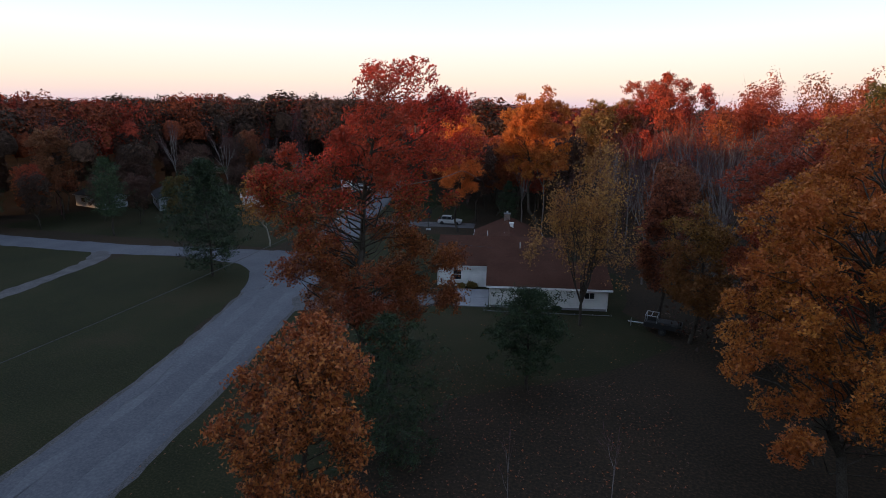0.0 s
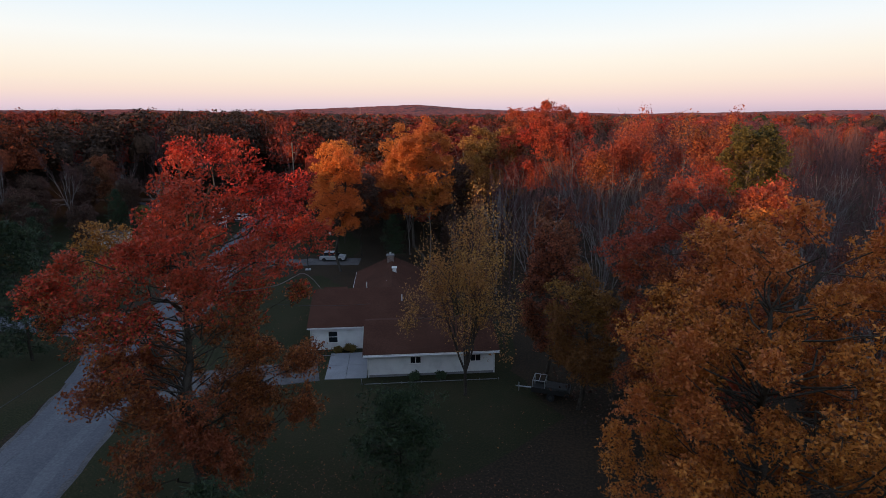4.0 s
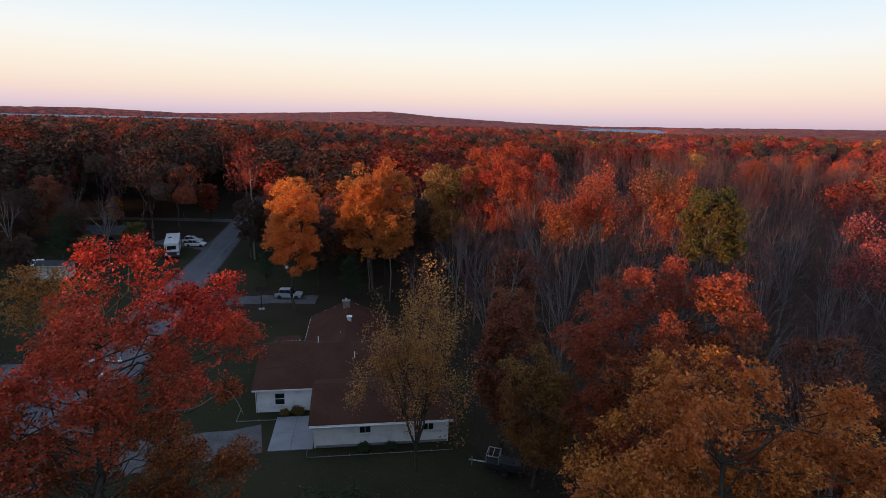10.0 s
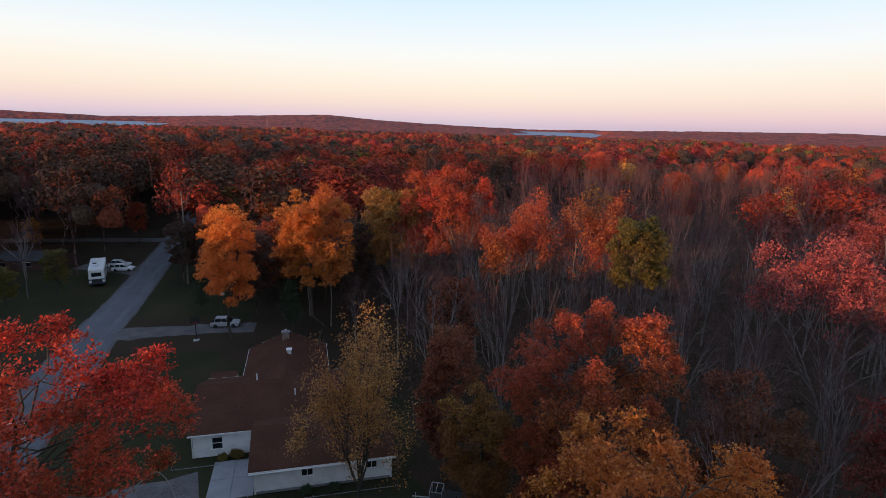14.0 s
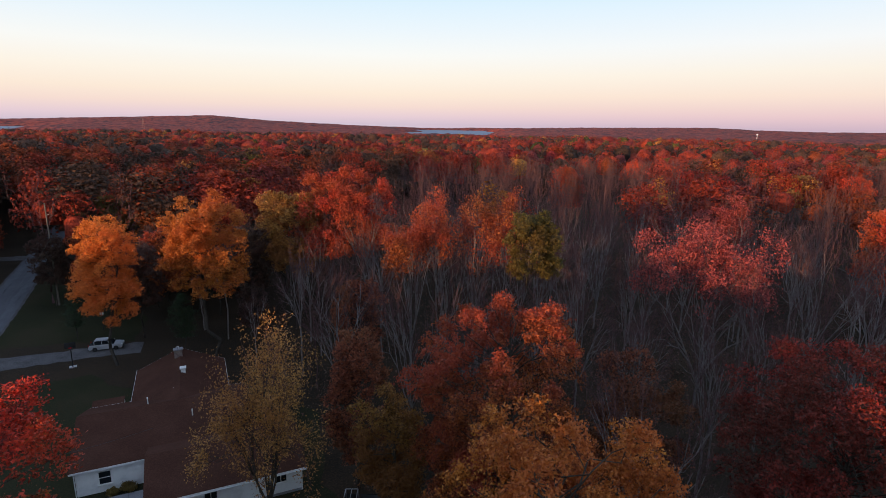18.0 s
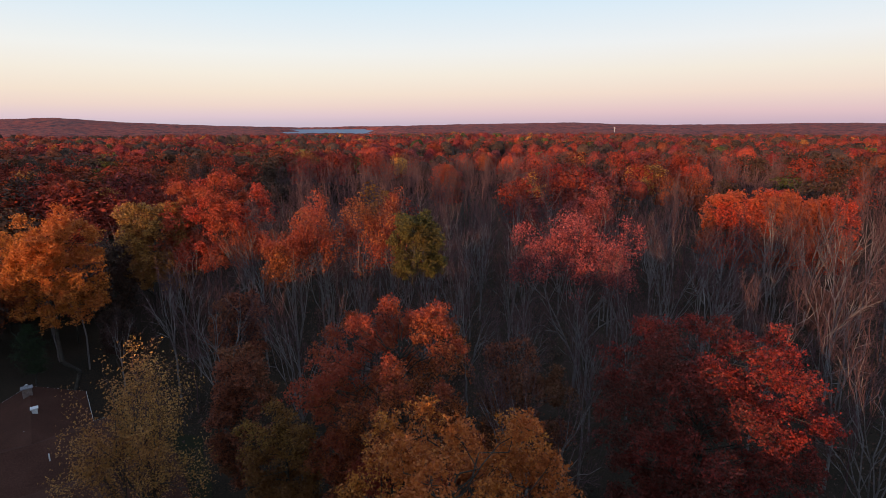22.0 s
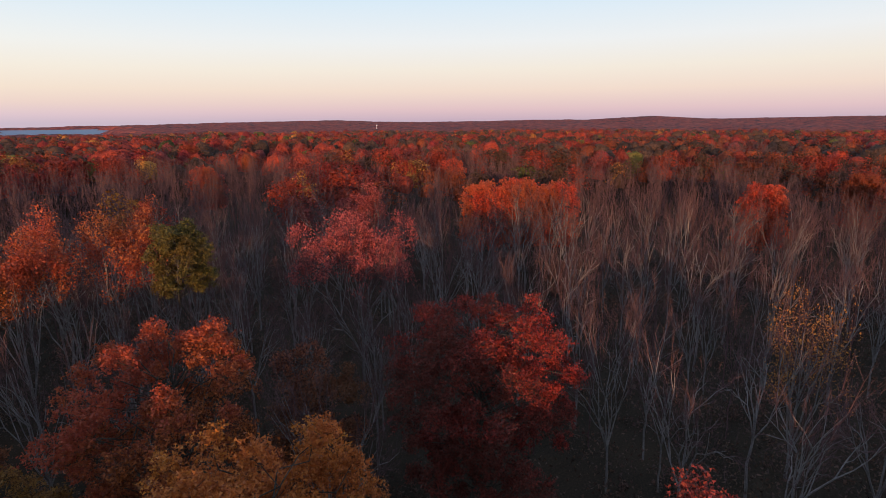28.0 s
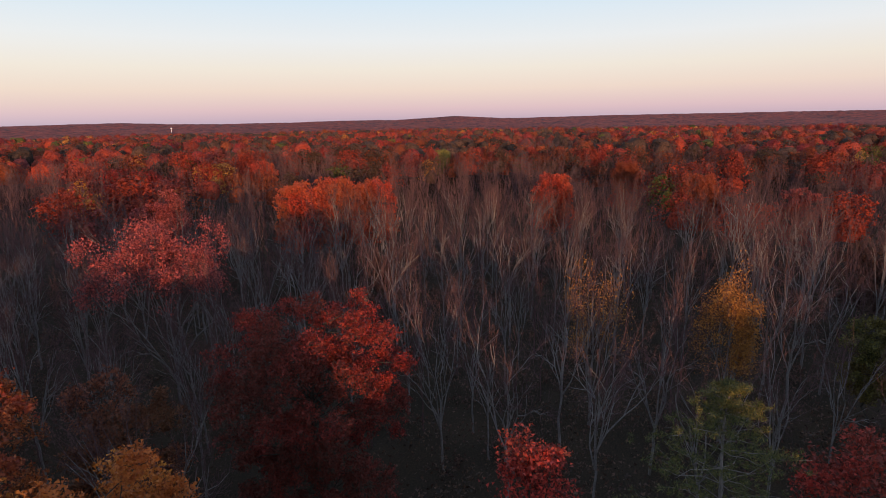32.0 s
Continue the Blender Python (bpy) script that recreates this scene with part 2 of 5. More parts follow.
WATER_M, _wnt, _wbs = mat("lake_water")
# Some of the reflected sky's blue is put into the base colour; specular kept low.
_wbs.inputs["Base Color"].default_value, _wbs.inputs["Roughness"].default_value = (0.13, 0.18, 0.25, 1), 0.6
_wbs.inputs["Specular IOR Level"].default_value = 0.2
_wz = node(_wnt, "ShaderNodeTexNoise", Scale=0.05, Detail=4.0)
_wb = node(_wnt, "ShaderNodeBump", Strength=0.6, Distance=2.0)
_wnt.links.new(_wz.outputs["Fac"], _wb.inputs["Height"])
_wnt.links.new(_wb.outputs[0], _wbs.inputs["Normal"])


def siding(name, col, pitch=0.22):
    """Painted lap siding: rows of boards with a shadow line and light grime."""
    m, nt, bs = mat(name)
    lo = tuple(c * 0.86 for c in col)
    nz, rp = noise_ramp(nt, 0.9, [lo, col, tuple(min(0.85, c * 1.05) for c in col)])
    nt.links.new(rp.outputs[0], bs.inputs["Base Color"])
    geo = nt.nodes.new("ShaderNodeNewGeometry")
    wv = node(nt, "ShaderNodeTexWave", Scale=0.314 / pitch, Distortion=0.0)
    wv.wave_type, wv.bands_direction, wv.wave_profile = "BANDS", "Z", "SAW"
    nt.links.new(geo.outputs["Position"], wv.inputs["Vector"])
    bp = node(nt, "ShaderNodeBump", Strength=0.5, Distance=0.02)
    nt.links.new(wv.outputs["Fac"], bp.inputs["Height"])
    nt.links.new(bp.outputs[0], bs.inputs["Normal"])
    bs.inputs["Roughness"].default_value = 0.6
    return m


SIDING = siding("white_siding", (0.72, 0.72, 0.71))
GREY_SIDING = siding("grey_siding", (0.3, 0.32, 0.36))
TAN_SIDING = siding("brown_siding", (0.075, 0.036, 0.032))
TRIM = surface("white_trim", [(0.55, 0.55, 0.54), (0.66, 0.66, 0.64), (0.72, 0.72, 0.7)], [(0.5, 0.5, 0.48), (0.66, 0.66, 0.64), (0.74, 0.74, 0.72)], 1.0, 10, 0.55, bump=0.1)
ROOF = surface("brown_shingle", [(0.048, 0.021, 0.015), (0.065, 0.028, 0.019), (0.082, 0.037, 0.026)], [(0.03, 0.015, 0.011), (0.062, 0.028, 0.019), (0.10, 0.046, 0.033)], 0.35, 9, 0.95, bump=0.5)
DARK_ROOF = surface("dark_shingle", [(0.025, 0.025, 0.028), (0.04, 0.04, 0.044), (0.055, 0.055, 0.06)], [(0.02, 0.02, 0.022), (0.04, 0.04, 0.044), (0.065, 0.065, 0.07)], 0.35, 9, 0.9, bump=0.5)
BRICK_M = surface("chimney_brick", [(0.12, 0.08, 0.07), (0.18, 0.13, 0.11), (0.24, 0.19, 0.17)], [(0.1, 0.07, 0.06), (0.18, 0.13, 0.11), (0.28, 0.22, 0.2)], 2.0, 12, 0.9, bump=0.5)
WOOD = surface("weathered_wood", [(0.10, 0.08, 0.065), (0.15, 0.125, 0.1), (0.2, 0.17, 0.14)], [(0.08, 0.065, 0.05), (0.15, 0.125, 0.1), (0.22, 0.19, 0.15)], 0.8, 10, 0.9, bump=0.4)
STEEL = surface("galvanised_steel", [(0.35, 0.35, 0.36), (0.42, 0.42, 0.43), (0.5, 0.5, 0.51)], [(0.3, 0.3, 0.31), (0.42, 0.42, 0.43), (0.52, 0.52, 0.53)], 2, 20, 0.45, 0.7, bump=0.1)
RUST_STEEL = surface("red_lead_steel", [(0.20, 0.10, 0.09), (0.28, 0.15, 0.13), (0.36, 0.22, 0.20)], [(0.18, 0.09, 0.08), (0.28, 0.15, 0.13), (0.40, 0.26, 0.24)], 0.2, 3, 0.8, bump=0.1)
RUBBER = surface("tyre_rubber", [(0.015, 0.015, 0.015), (0.02, 0.02, 0.02), (0.03, 0.03, 0.03)], [(0.012, 0.012, 0.012), (0.02, 0.02, 0.02), (0.035, 0.035, 0.035)], 2, 20, 0.85)
BLACK = surface("black_paint", [(0.012, 0.012, 0.013), (0.02, 0.02, 0.021), (0.03, 0.03, 0.03)], [(0.01, 0.01, 0.01), (0.02, 0.02, 0.02), (0.035, 0.035, 0.035)], 2, 20, 0.5)
SILVER = surface("silver_car_paint", [(0.42, 0.43, 0.45), (0.48, 0.49, 0.51), (0.53, 0.54, 0.56)], [(0.42, 0.43, 0.45), (0.48, 0.49, 0.51), (0.55, 0.56, 0.58)], 1, 30, 0.3, 0.35, bump=0.03)
WHITE_PAINT = surface("white_gelcoat", [(0.6, 0.6, 0.6), (0.7, 0.7, 0.7), (0.76, 0.76, 0.75)], [(0.6, 0.6, 0.59), (0.7, 0.7, 0.7), (0.77, 0.77, 0.76)], 0.8, 20, 0.35, bump=0.03)
BLUE_PAINT = surface("dark_blue_paint", [(0.02, 0.025, 0.05), (0.03, 0.035, 0.065), (0.04, 0.045, 0.08)], [(0.02, 0.025, 0.05), (0.03, 0.035, 0.065), (0.04, 0.045, 0.08)], 1, 20, 0.4)
RED_LENS = surface("red_lens", [(0.2, 0.01, 0.01), (0.25, 0.015, 0.015), (0.3, 0.02, 0.02)], [(0.2, 0.01, 0.01), (0.25, 0.015, 0.015), (0.3, 0.02, 0.02)], 2, 20, 0.25)
GLASS, _gnt, _gbs = mat("window_glass")
_gbs.inputs["Base Color"].default_value, _gbs.inputs["Roughness"].default_value = (0.012, 0.016, 0.02, 1), 0.06
_gbs.inputs["IOR"].default_value = 1.5


# ---- mesh helpers ----
def mesh_np(name, verts, faces, material, smooth=0):
    """A mesh from numpy arrays: verts (n, 3) and faces (m, k)."""
    me = bpy.data.meshes.new(name)
    verts, faces = np.asarray(verts, np.float32), np.asarray(faces, np.int32)
    k = faces.shape[1]
    me.vertices.add(len(verts))
    me.vertices.foreach_set("co", verts.ravel())
    me.loops.add(faces.size)
    me.loops.foreach_set("vertex_index", faces.ravel())
    me.polygons.add(len(faces))
    me.polygons.foreach_set("loop_start", np.arange(0, faces.size, k, dtype=np.int32))
    if smooth:
        me.polygons.foreach_set("use_smooth", np.arange(len(faces)) < smooth)
    me.update(calc_edges=True)
    me.materials.append(material)
    return me


def part(name, bm, material, parent, label=""):
    """Links a bmesh, or a ready mesh, as one part under a thing or a part."""
    if isinstance(bm, bmesh.types.BMesh):
        me = bpy.data.meshes.new(name)
        bm.to_mesh(me)
        bm.free()
        me.materials.append(material)
    else:
        me = bm
    ob = new(name, me)
    ob.parent = parent
    return tagged(ob, label)


def thing(name, m, label, category, group="", kind=""):
    ob = new(name)
    ob.empty_display_size = 0.3
    ob.matrix_basis = m
    return tagged(ob, label, category, group, kind)


def box(centre, size, bevel=0.0, bm=None, m=None):
    bm = bm or bmesh.new()
    made = bmesh.ops.create_cube(bm, size=1.0, matrix=(m or Matrix()) @ Matrix.Translation(centre) @ Matrix.Diagonal((*size, 1)))
    if bevel:
        es = list({e for v in made["verts"] for e in v.link_edges})
        bmesh.ops.bevel(bm, geom=es, offset=bevel, segments=2, affect="EDGES", profile=0.6)
    return bm


def cyl(p0, p1, r0, r1=None, sides=12, bm=None):
    bm = bm or bmesh.new()
    p0, p1 = Vector(p0), Vector(p1)
    d = p1 - p0
    m = Matrix.Translation((p0 + p1) / 2) @ d.to_track_quat("Z", "Y").to_matrix().to_4x4()
    bmesh.ops.create_cone(bm, cap_ends=True, segments=sides, radius1=r0, radius2=r0 if r1 is None else r1, depth=d.length, matrix=m)
    return bm


def prism(profile, x0, x1, bm=None):
    """A closed (y, z) profile drawn out along x."""
    bm = bm or bmesh.new()
    a = [bm.verts.new((x0, y, z)) for y, z in profile]
    b = [bm.verts.new((x1, y, z)) for y, z in profile]
    n = len(profile)
    bm.faces.new(a[::-1]), bm.faces.new(b)
    for i in range(n):
        bm.faces.new((a[i], a[(i + 1) % n], b[(i + 1) % n], b[i]))
    bmesh.ops.recalc_face_normals(bm, faces=bm.faces)
    return bm


# ---- trees: skeletons and leaves in numpy ----
def frames_of(d):
    d = d / (np.linalg.norm(d, axis=1, keepdims=True) + 1e-9)
    ref = np.where(np.abs(d[:, 2:3]) > 0.9, np.array([[1.0, 0, 0]]), np.array([[0, 0, 1.0]]))
    u = np.cross(d, ref)
    u /= np.linalg.norm(u, axis=1, keepdims=True) + 1e-9
    return d, u, np.cross(d, u)


def tubes(segs, sides=4):
    """Tapered tubes from rows of x0 y0 z0 x1 y1 z1 r0 r1."""
    s = np.asarray(segs, float)
    p0, p1, r0, r1 = s[:, :3], s[:, 3:6], s[:, 6:7], s[:, 7:8]
    _, u, v = frames_of(p1 - p0)
    a = np.arange(sides) * 2 * np.pi / sides
    ring = u[:, None] * np.cos(a)[None, :, None] + v[:, None] * np.sin(a)[None, :, None]
    verts = np.concatenate([p0[:, None] + ring * r0[:, None], p1[:, None] + ring * r1[:, None]], 1)
    i = np.arange(sides)
    f = np.stack([i, (i + 1) % sides, (i + 1) % sides + sides, i + sides], 1)
    faces = (np.arange(len(s)) * 2 * sides)[:, None, None] + f[None]
    return verts.reshape(-1, 3), faces.reshape(-1, 4)


def leaf_quads(rng, at, size, aspect=0.62, up=0.35):
    """A pointed leaf at each place, turned at random, leaning a little to the sky."""
    n = len(at)
    d = rng.normal(size=(n, 3))
    nrm = rng.normal(size=(n, 3)) + np.array([0, 0, up])
    nrm /= np.linalg.norm(nrm, axis=1, keepdims=True)
    d -= nrm * (d * nrm).sum(1, keepdims=True)
    d /= np.linalg.norm(d, axis=1, keepdims=True) + 1e-9
    w = np.cross(nrm, d)
    ln = size * rng.uniform(0.65, 1.25, (n, 1))
    bend = nrm * ln * rng.uniform(-0.15, 0.15, (n, 1))
    v = np.stack([at - d * ln * 0.5, at + w * ln * aspect * 0.5 + bend, at + d * ln * 0.55, at - w * ln * aspect * 0.5 + bend], 1)
    return v.reshape(-1, 3), np.arange(4 * n).reshape(n, 4)


def leaf_tris(rng, at, size, aspect=0.75, up=0.35, facing=None):
    """A small three-cornered leaf at each place, on the whole facing outwards where a direction is given."""
    n = len(at)
    nrm = rng.normal(size=(n, 3)) + np.array([0, 0, up])
    if facing is not None:
        nrm = nrm * 0.5 + facing
    nrm /= np.linalg.norm(nrm, axis=1, keepdims=True)
    d = rng.normal(size=(n, 3))
    d -= nrm * (d * nrm).sum(1, keepdims=True)
    d /= np.linalg.norm(d, axis=1, keepdims=True) + 1e-9
    w = np.cross(nrm, d)
    ln = size * rng.uniform(0.65, 1.3, (n, 1))
    v = np.stack([at - d * ln * 0.4 + w * ln * aspect * 0.5, at + d * ln * 0.65, at - d * ln * 0.4 - w * ln * aspect * 0.5], 1)
    return v.reshape(-1, 3), np.arange(3 * n).reshape(n, 3)


def bent(rng, p0, p1, r0, r1, n=4, sag=0.12, lift=0.0):
    """A crooked limb in n pieces."""
    p0, p1 = np.asarray(p0, float), np.asarray(p1, float)
    ln = np.linalg.norm(p1 - p0)
    t = np.linspace(0, 1, n + 1)[:, None]
    p = p0 + (p1 - p0) * t + np.array([0, 0, 1.0]) * lift * ln * np.sin(np.pi * t)
    p[1:-1] += rng.normal(size=(n - 1, 3)) * sag * ln / n
    r = r0 + (r1 - r0) * t
    return [np.r_[p[i], p[i + 1], r[i], r[i + 1]] for i in range(n)], p


def crown_lobes(rng, n, zc, r, rz, gap, inner=0.18, low=-0.85, peak=0.65):
    """Lobe centres spread through the outer part of a crown, at least gap apart."""
    out = []
    for _ in range(n * 60):
        d = rng.normal(size=3)
        d /= np.linalg.norm(d)
        if d[2] < low:
            continue
        k = rng.uniform(inner, 1.0) ** 0.5
        p = np.array([d[0] * r * k, d[1] * r * k, zc + np.sign(d[2]) * abs(d[2]) ** (peak if d[2] > 0 else 0.65) * rz * k])
        if all(np.linalg.norm(p - q) > gap for q in out):
            out.append(p)
        if len(out) == n:
            break
    return out


def oak(rng, h, base, r, lobes=34, lobe_r=1.9, sprays=40, per=9, leaf=0.22, spread=0.42, trunk_r=0.32, fill=1.0, peak=0.65, gap=0.78, extra=()):
    """A spreading broadleaf: bent trunk, limbs to each lobe, twigs, and leaves in sprays round the twig ends."""
    zc, rz = (h - lobe_r * 0.8 + base) / 2, (h - lobe_r * 0.8 - base) / 2
    segs, tp = bent(rng, (0, 0, -0.3), (rng.uniform(-1, 1) * r * 0.12, rng.uniform(-1, 1) * r * 0.12, zc + rz * 0.55), trunk_r, trunk_r * 0.25, 7, 0.25)
    ends = []
    for c in crown_lobes(rng, lobes, zc, r - lobe_r * 0.6, rz, lobe_r * gap, peak=peak) + [np.array(p) + rng.normal(size=3) * 0.5 for p in extra for _ in range(3)]:
        zt = max(base * 0.55, min(c[2] - np.hypot(c[0], c[1]) * 0.55, tp[-1][2]))
        k = min(len(tp) - 2, max(0, np.searchsorted(tp[:, 2], zt) - 1))
        f = (zt - tp[k][2]) / max(0.1, tp[k + 1][2] - tp[k][2])
        s0 = tp[k] + (tp[k + 1] - tp[k]) * np.clip(f, 0, 1)
        limb, lp = bent(rng, s0, c, trunk_r * 0.15, 0.02, 4, 0.3, 0.05)
        segs += limb
        lr = lobe_r * rng.uniform(0.65, 1.25)
        d = rng.normal(size=(sprays, 3))
        d /= np.linalg.norm(d, axis=1, keepdims=True)
        d[:, 2] = np.where(d[:, 2] < -0.75, -d[:, 2], d[:, 2])
        e = c + d * np.array([1.0, 1.0, 0.95]) * lr * rng.uniform(0.35, 1.06, (sprays, 1))
        ends.append(e)
        for q in e[:: 9]:
            segs.append(np.r_[c + (q - c) * 0.1, q, 0.018, 0.006])
    ends = np.concatenate(ends)
    ends = ends[rng.random(len(ends)) < fill]
    at = np.repeat(ends, per, 0) + rng.normal(size=(len(ends) * per, 3)) * spread * np.array([0.55, 0.55, 0.42])
    return tubes(segs, 4), leaf_tris(rng, at, leaf)


def forked(rng, h, fork, r, leaders=4, levels=6, trunk_r=0.15, open_=0.5, slim=0.6):
    """Branches, level by level, of a tree whose trunk forks into leaders that fan out and fork again: rows of p0, p1, r0, r1 for each level, and the twig ends."""
    trunk, tp = bent(rng, (0, 0, -0.3), (rng.uniform(-0.5, 0.5), rng.uniform(-0.5, 0.5), fork), trunk_r, trunk_r * 0.75, 4, 0.08)
    a = rng.uniform(0, 6.28) + np.arange(leaders) * 6.283 / leaders + rng.uniform(-0.4, 0.4, leaders)
    tilt = np.where(np.arange(leaders) == 0, 0.08, rng.uniform(0.3, 0.8, leaders))
    d = np.stack([np.cos(a) * np.sin(tilt), np.sin(a) * np.sin(tilt), np.cos(tilt)], 1)
    p = np.tile(tp[-1], (leaders, 1)) - np.array([0, 0, 1.0]) * rng.uniform(0, 0.22, (leaders, 1)) * fork * (np.arange(leaders) > 0)[:, None]
    ln, rad = (h - fork) * rng.uniform(0.28, 0.40, leaders), np.full(leaders, trunk_r * 0.56)
    rows = []
    for lev in range(levels):
        mid = p + d * ln[:, None] * 0.5 + rng.normal(size=p.shape) * ln[:, None] * 0.05
        end = p + d * ln[:, None] + rng.normal(size=p.shape) * ln[:, None] * 0.04
        if lev < 3:
            rows.append(np.concatenate([np.c_[p, mid, rad, rad * 0.82], np.c_[mid, end, rad * 0.82, rad * 0.62]]))
        else:
            rows.append(np.c_[p, end, rad, rad * 0.6])
        tips = end
        base = np.concatenate([end, end, mid])
        nd = np.concatenate([d, d, d]) + rng.normal(size=base.shape) * open_ * np.array([1, 1, 0.7]) + np.array([0, 0, 0.04])
        d = nd / np.linalg.norm(nd, axis=1, keepdims=True)
        ln = np.tile(ln, 3) * rng.uniform(0.5, 0.84, len(base))
        rad = np.maximum(np.tile(rad, 3) * slim, 0.007)
        p = base
    allp = np.concatenate([q[:, 3:6] for q in rows])
    kz = (h - fork) / (np.percentile(allp[:, 2], 99.7) - fork)
    kr = r / np.percentile(np.hypot(allp[:, 0], allp[:, 1]), 97)

    def fitted(q):
        far = np.hypot(q[:, 0:1], q[:, 1:2]) * kr / r
        k = kr * np.where(far > 0.9, (0.9 + (far - 0.9) * 0.35) / np.maximum(far, 0.9), 1)
        return q * np.concatenate([k, k, np.ones_like(k)], 1) + np.array([0, 0, 1.0]) * np.where(q[:, 2:3] > fork, (q[:, 2:3] - fork) * (kz - 1), 0)
    rows = [np.c_[fitted(q[:, :3]), fitted(q[:, 3:6]), q[:, 6:]] for q in rows]
    trunk = np.array(trunk)
    trunk[:, [0, 1, 3, 4]] *= kr
    return [trunk] + rows, fitted(tips)


def blades(rng, rows):
    """The finest twigs: one slender triangle each."""
    d, u, v = frames_of(rows[:, 3:6] - rows[:, :3])
    a = rng.uniform(0, 6.28, (len(rows), 1))
    w = (u * np.cos(a) + v * np.sin(a)) * rows[:, 6:7] * 1.4
    return np.stack([rows[:, :3] - w, rows[:, :3] + w, rows[:, 3:6]], 1).reshape(-1, 3)


def with_tris(quads, tris):
    """Joins tubes and blades into triangles."""
    v, f = quads
    f = np.concatenate([f[:, [0, 1, 2]], f[:, [0, 2, 3]]])
    return np.concatenate([v, tris]), np.concatenate([f, np.arange(len(tris)).reshape(-1, 3) + len(v)])


def bare(rng, h, base, r, leaders=4, levels=6, trunk_r=0.15, leaf_n=0, leaf=0.2, leafy=0.5, spread=0.3, low=-1.0, open_=0.5):
    """A forking tree, bare, thinly leaved or leafy towards the top of its fan: stems, twigs, leaves."""
    rows, tips = forked(rng, h, base, r, leaders, levels, trunk_r, open_)
    cut = min(4, levels - 1)
    wood = tubes(np.concatenate(rows[:cut]), 4)
    fine = with_tris(tubes(np.concatenate(rows[cut:-1]), 3), blades(rng, rows[-1]))
    leaves = None
    if leaf_n:
        edge = np.hypot(tips[:, 0], tips[:, 1]) / r
        keep = (rng.random(len(tips)) < leafy) & ((tips[:, 2] - base) / (h - base) + 0.25 * edge + rng.normal(size=len(tips)) * 0.07 > low)
        tips = tips[keep]
        leaves = leaf_tris(rng, np.repeat(tips, leaf_n, 0) + rng.normal(size=(len(tips) * leaf_n, 3)) * spread, leaf)
    return wood, fine, leaves


def bare_tree(name, label, shape, m, group="", leaf=None, bark=None):
    t = thing(name, m, label, "tree", group)
    part("trunk", mesh_np("trunk", *shape[0], bark or BARE), bark or BARE, t)
    tagged(part("branchwork", mesh_np("branchwork", *shape[1], TWIG), TWIG, t), "fine reddish grey branchwork", kind="stuff")
    if leaf:
        part("crown", mesh_np("crown", *shape[2], LEAF[leaf]), LEAF[leaf], t)
    return t


def pine(rng, h, base, r, whorls=15, tufts=7, needles=16, size=0.42):
    """A pine: straight trunk, whorls of drooping boughs, needle tufts along each bough."""
    trunk, tp = bent(rng, (0, 0, -0.3), (rng.uniform(-0.3, 0.3), rng.uniform(-0.3, 0.3), h), 0.05 + h * 0.011, 0.02, 8, 0.06)
    segs, at = list(trunk), []
    for i in range(whorls):
        f = i / (whorls - 1)
        z = base + (h - 0.4 - base) * f
        ln = r * math.sin(math.pi * (0.25 + 0.70 * f)) * rng.uniform(0.8, 1.1) + 0.2
        k = min(7, int(z / h * 8))
        c = tp[k] + (tp[k + 1] - tp[k]) * (z / h * 8 - k)
        n = rng.integers(4, 7)
        for a in rng.uniform(0, 6.28) + np.arange(n) * 2 * np.pi / n + rng.normal(size=n) * 0.2:
            l2 = ln * rng.uniform(0.6, 1.15)
            e = c + np.array([np.cos(a) * l2, np.sin(a) * l2, l2 * rng.uniform(0.0, 0.5)])
            bough, bp = bent(rng, c, e, 0.035, 0.012, 3, 0.15)
            segs += bough
            for g in np.linspace(0.35, 1.05, tufts):
                side = rng.normal(size=3) * 0.28 * l2 * np.array([1, 1, 0.35]) * (1.1 - g * 0.5)
                q = c + (e - c) * g + side
                at.append(q)
    at = np.array(at)
    p = np.repeat(at, needles, 0) + rng.normal(size=(len(at) * needles, 3)) * size * 0.55 * np.array([1, 1, 0.7])
    return tubes(segs, 4), leaf_quads(rng, p, size, 0.16, 0.1)


def tree(name, label, category, wood, leaves, bark, leaf, m, group="", crown="crown"):
    t = thing(name, m, label, category, group)
    part("trunk", mesh_np("trunk", *wood, bark), bark, t)
    if leaves is not None:
        part(crown, mesh_np(crown, *leaves, LEAF[leaf]), LEAF[leaf], t)
    return t


def at(x, y, turn=0.0, s=1.0, sz=None, z=0.0):
    return Matrix.LocRotScale((x, y, z), Euler((0, 0, turn)), (s, s, s if sz is None else sz))


def inside(poly, x, y):
    hit = False
    for (x0, y0), (x1, y1) in zip(poly, poly[1:] + poly[:1]):
        if (y0 > y) != (y1 > y) and x < (x1 - x0) * (y - y0) / (y1 - y0) + x0:
            hit = not hit
    return hit


# ---- terrain ----
RIDGE_AZ = [-95, -60, -44, -38, -30.5, -26, -22.5, -17, -11.2, -6, -2, 3, 10.5, 14, 19, 26, 33, 37, 41, 45, 52, 57, 62, 68, 73, 84, 93, 100, 125]
RIDGE_Z = [45, 45, 34, 43, 22, 31, 42, 58, 76, 45, 31, 16, 3, 12, 15, 28, 36, 40, 27, 21, 26, 34, 32, 57, 33, 44, 46, 48, 48]


def smooth(a, b, x):
    t = np.clip((x - a) / (b - a), 0, 1)
    return t * t * (3 - 2 * t)


def lake_at(az, r=0.0):
    az = az + 1.3 * np.sin(r / 190) + 0.7 * np.sin(r / 67 + 1)
    return np.maximum(smooth(-52, -46, az) * smooth(-23, -28, az), smooth(6, 9, az) * smooth(18.5, 16.5, az))


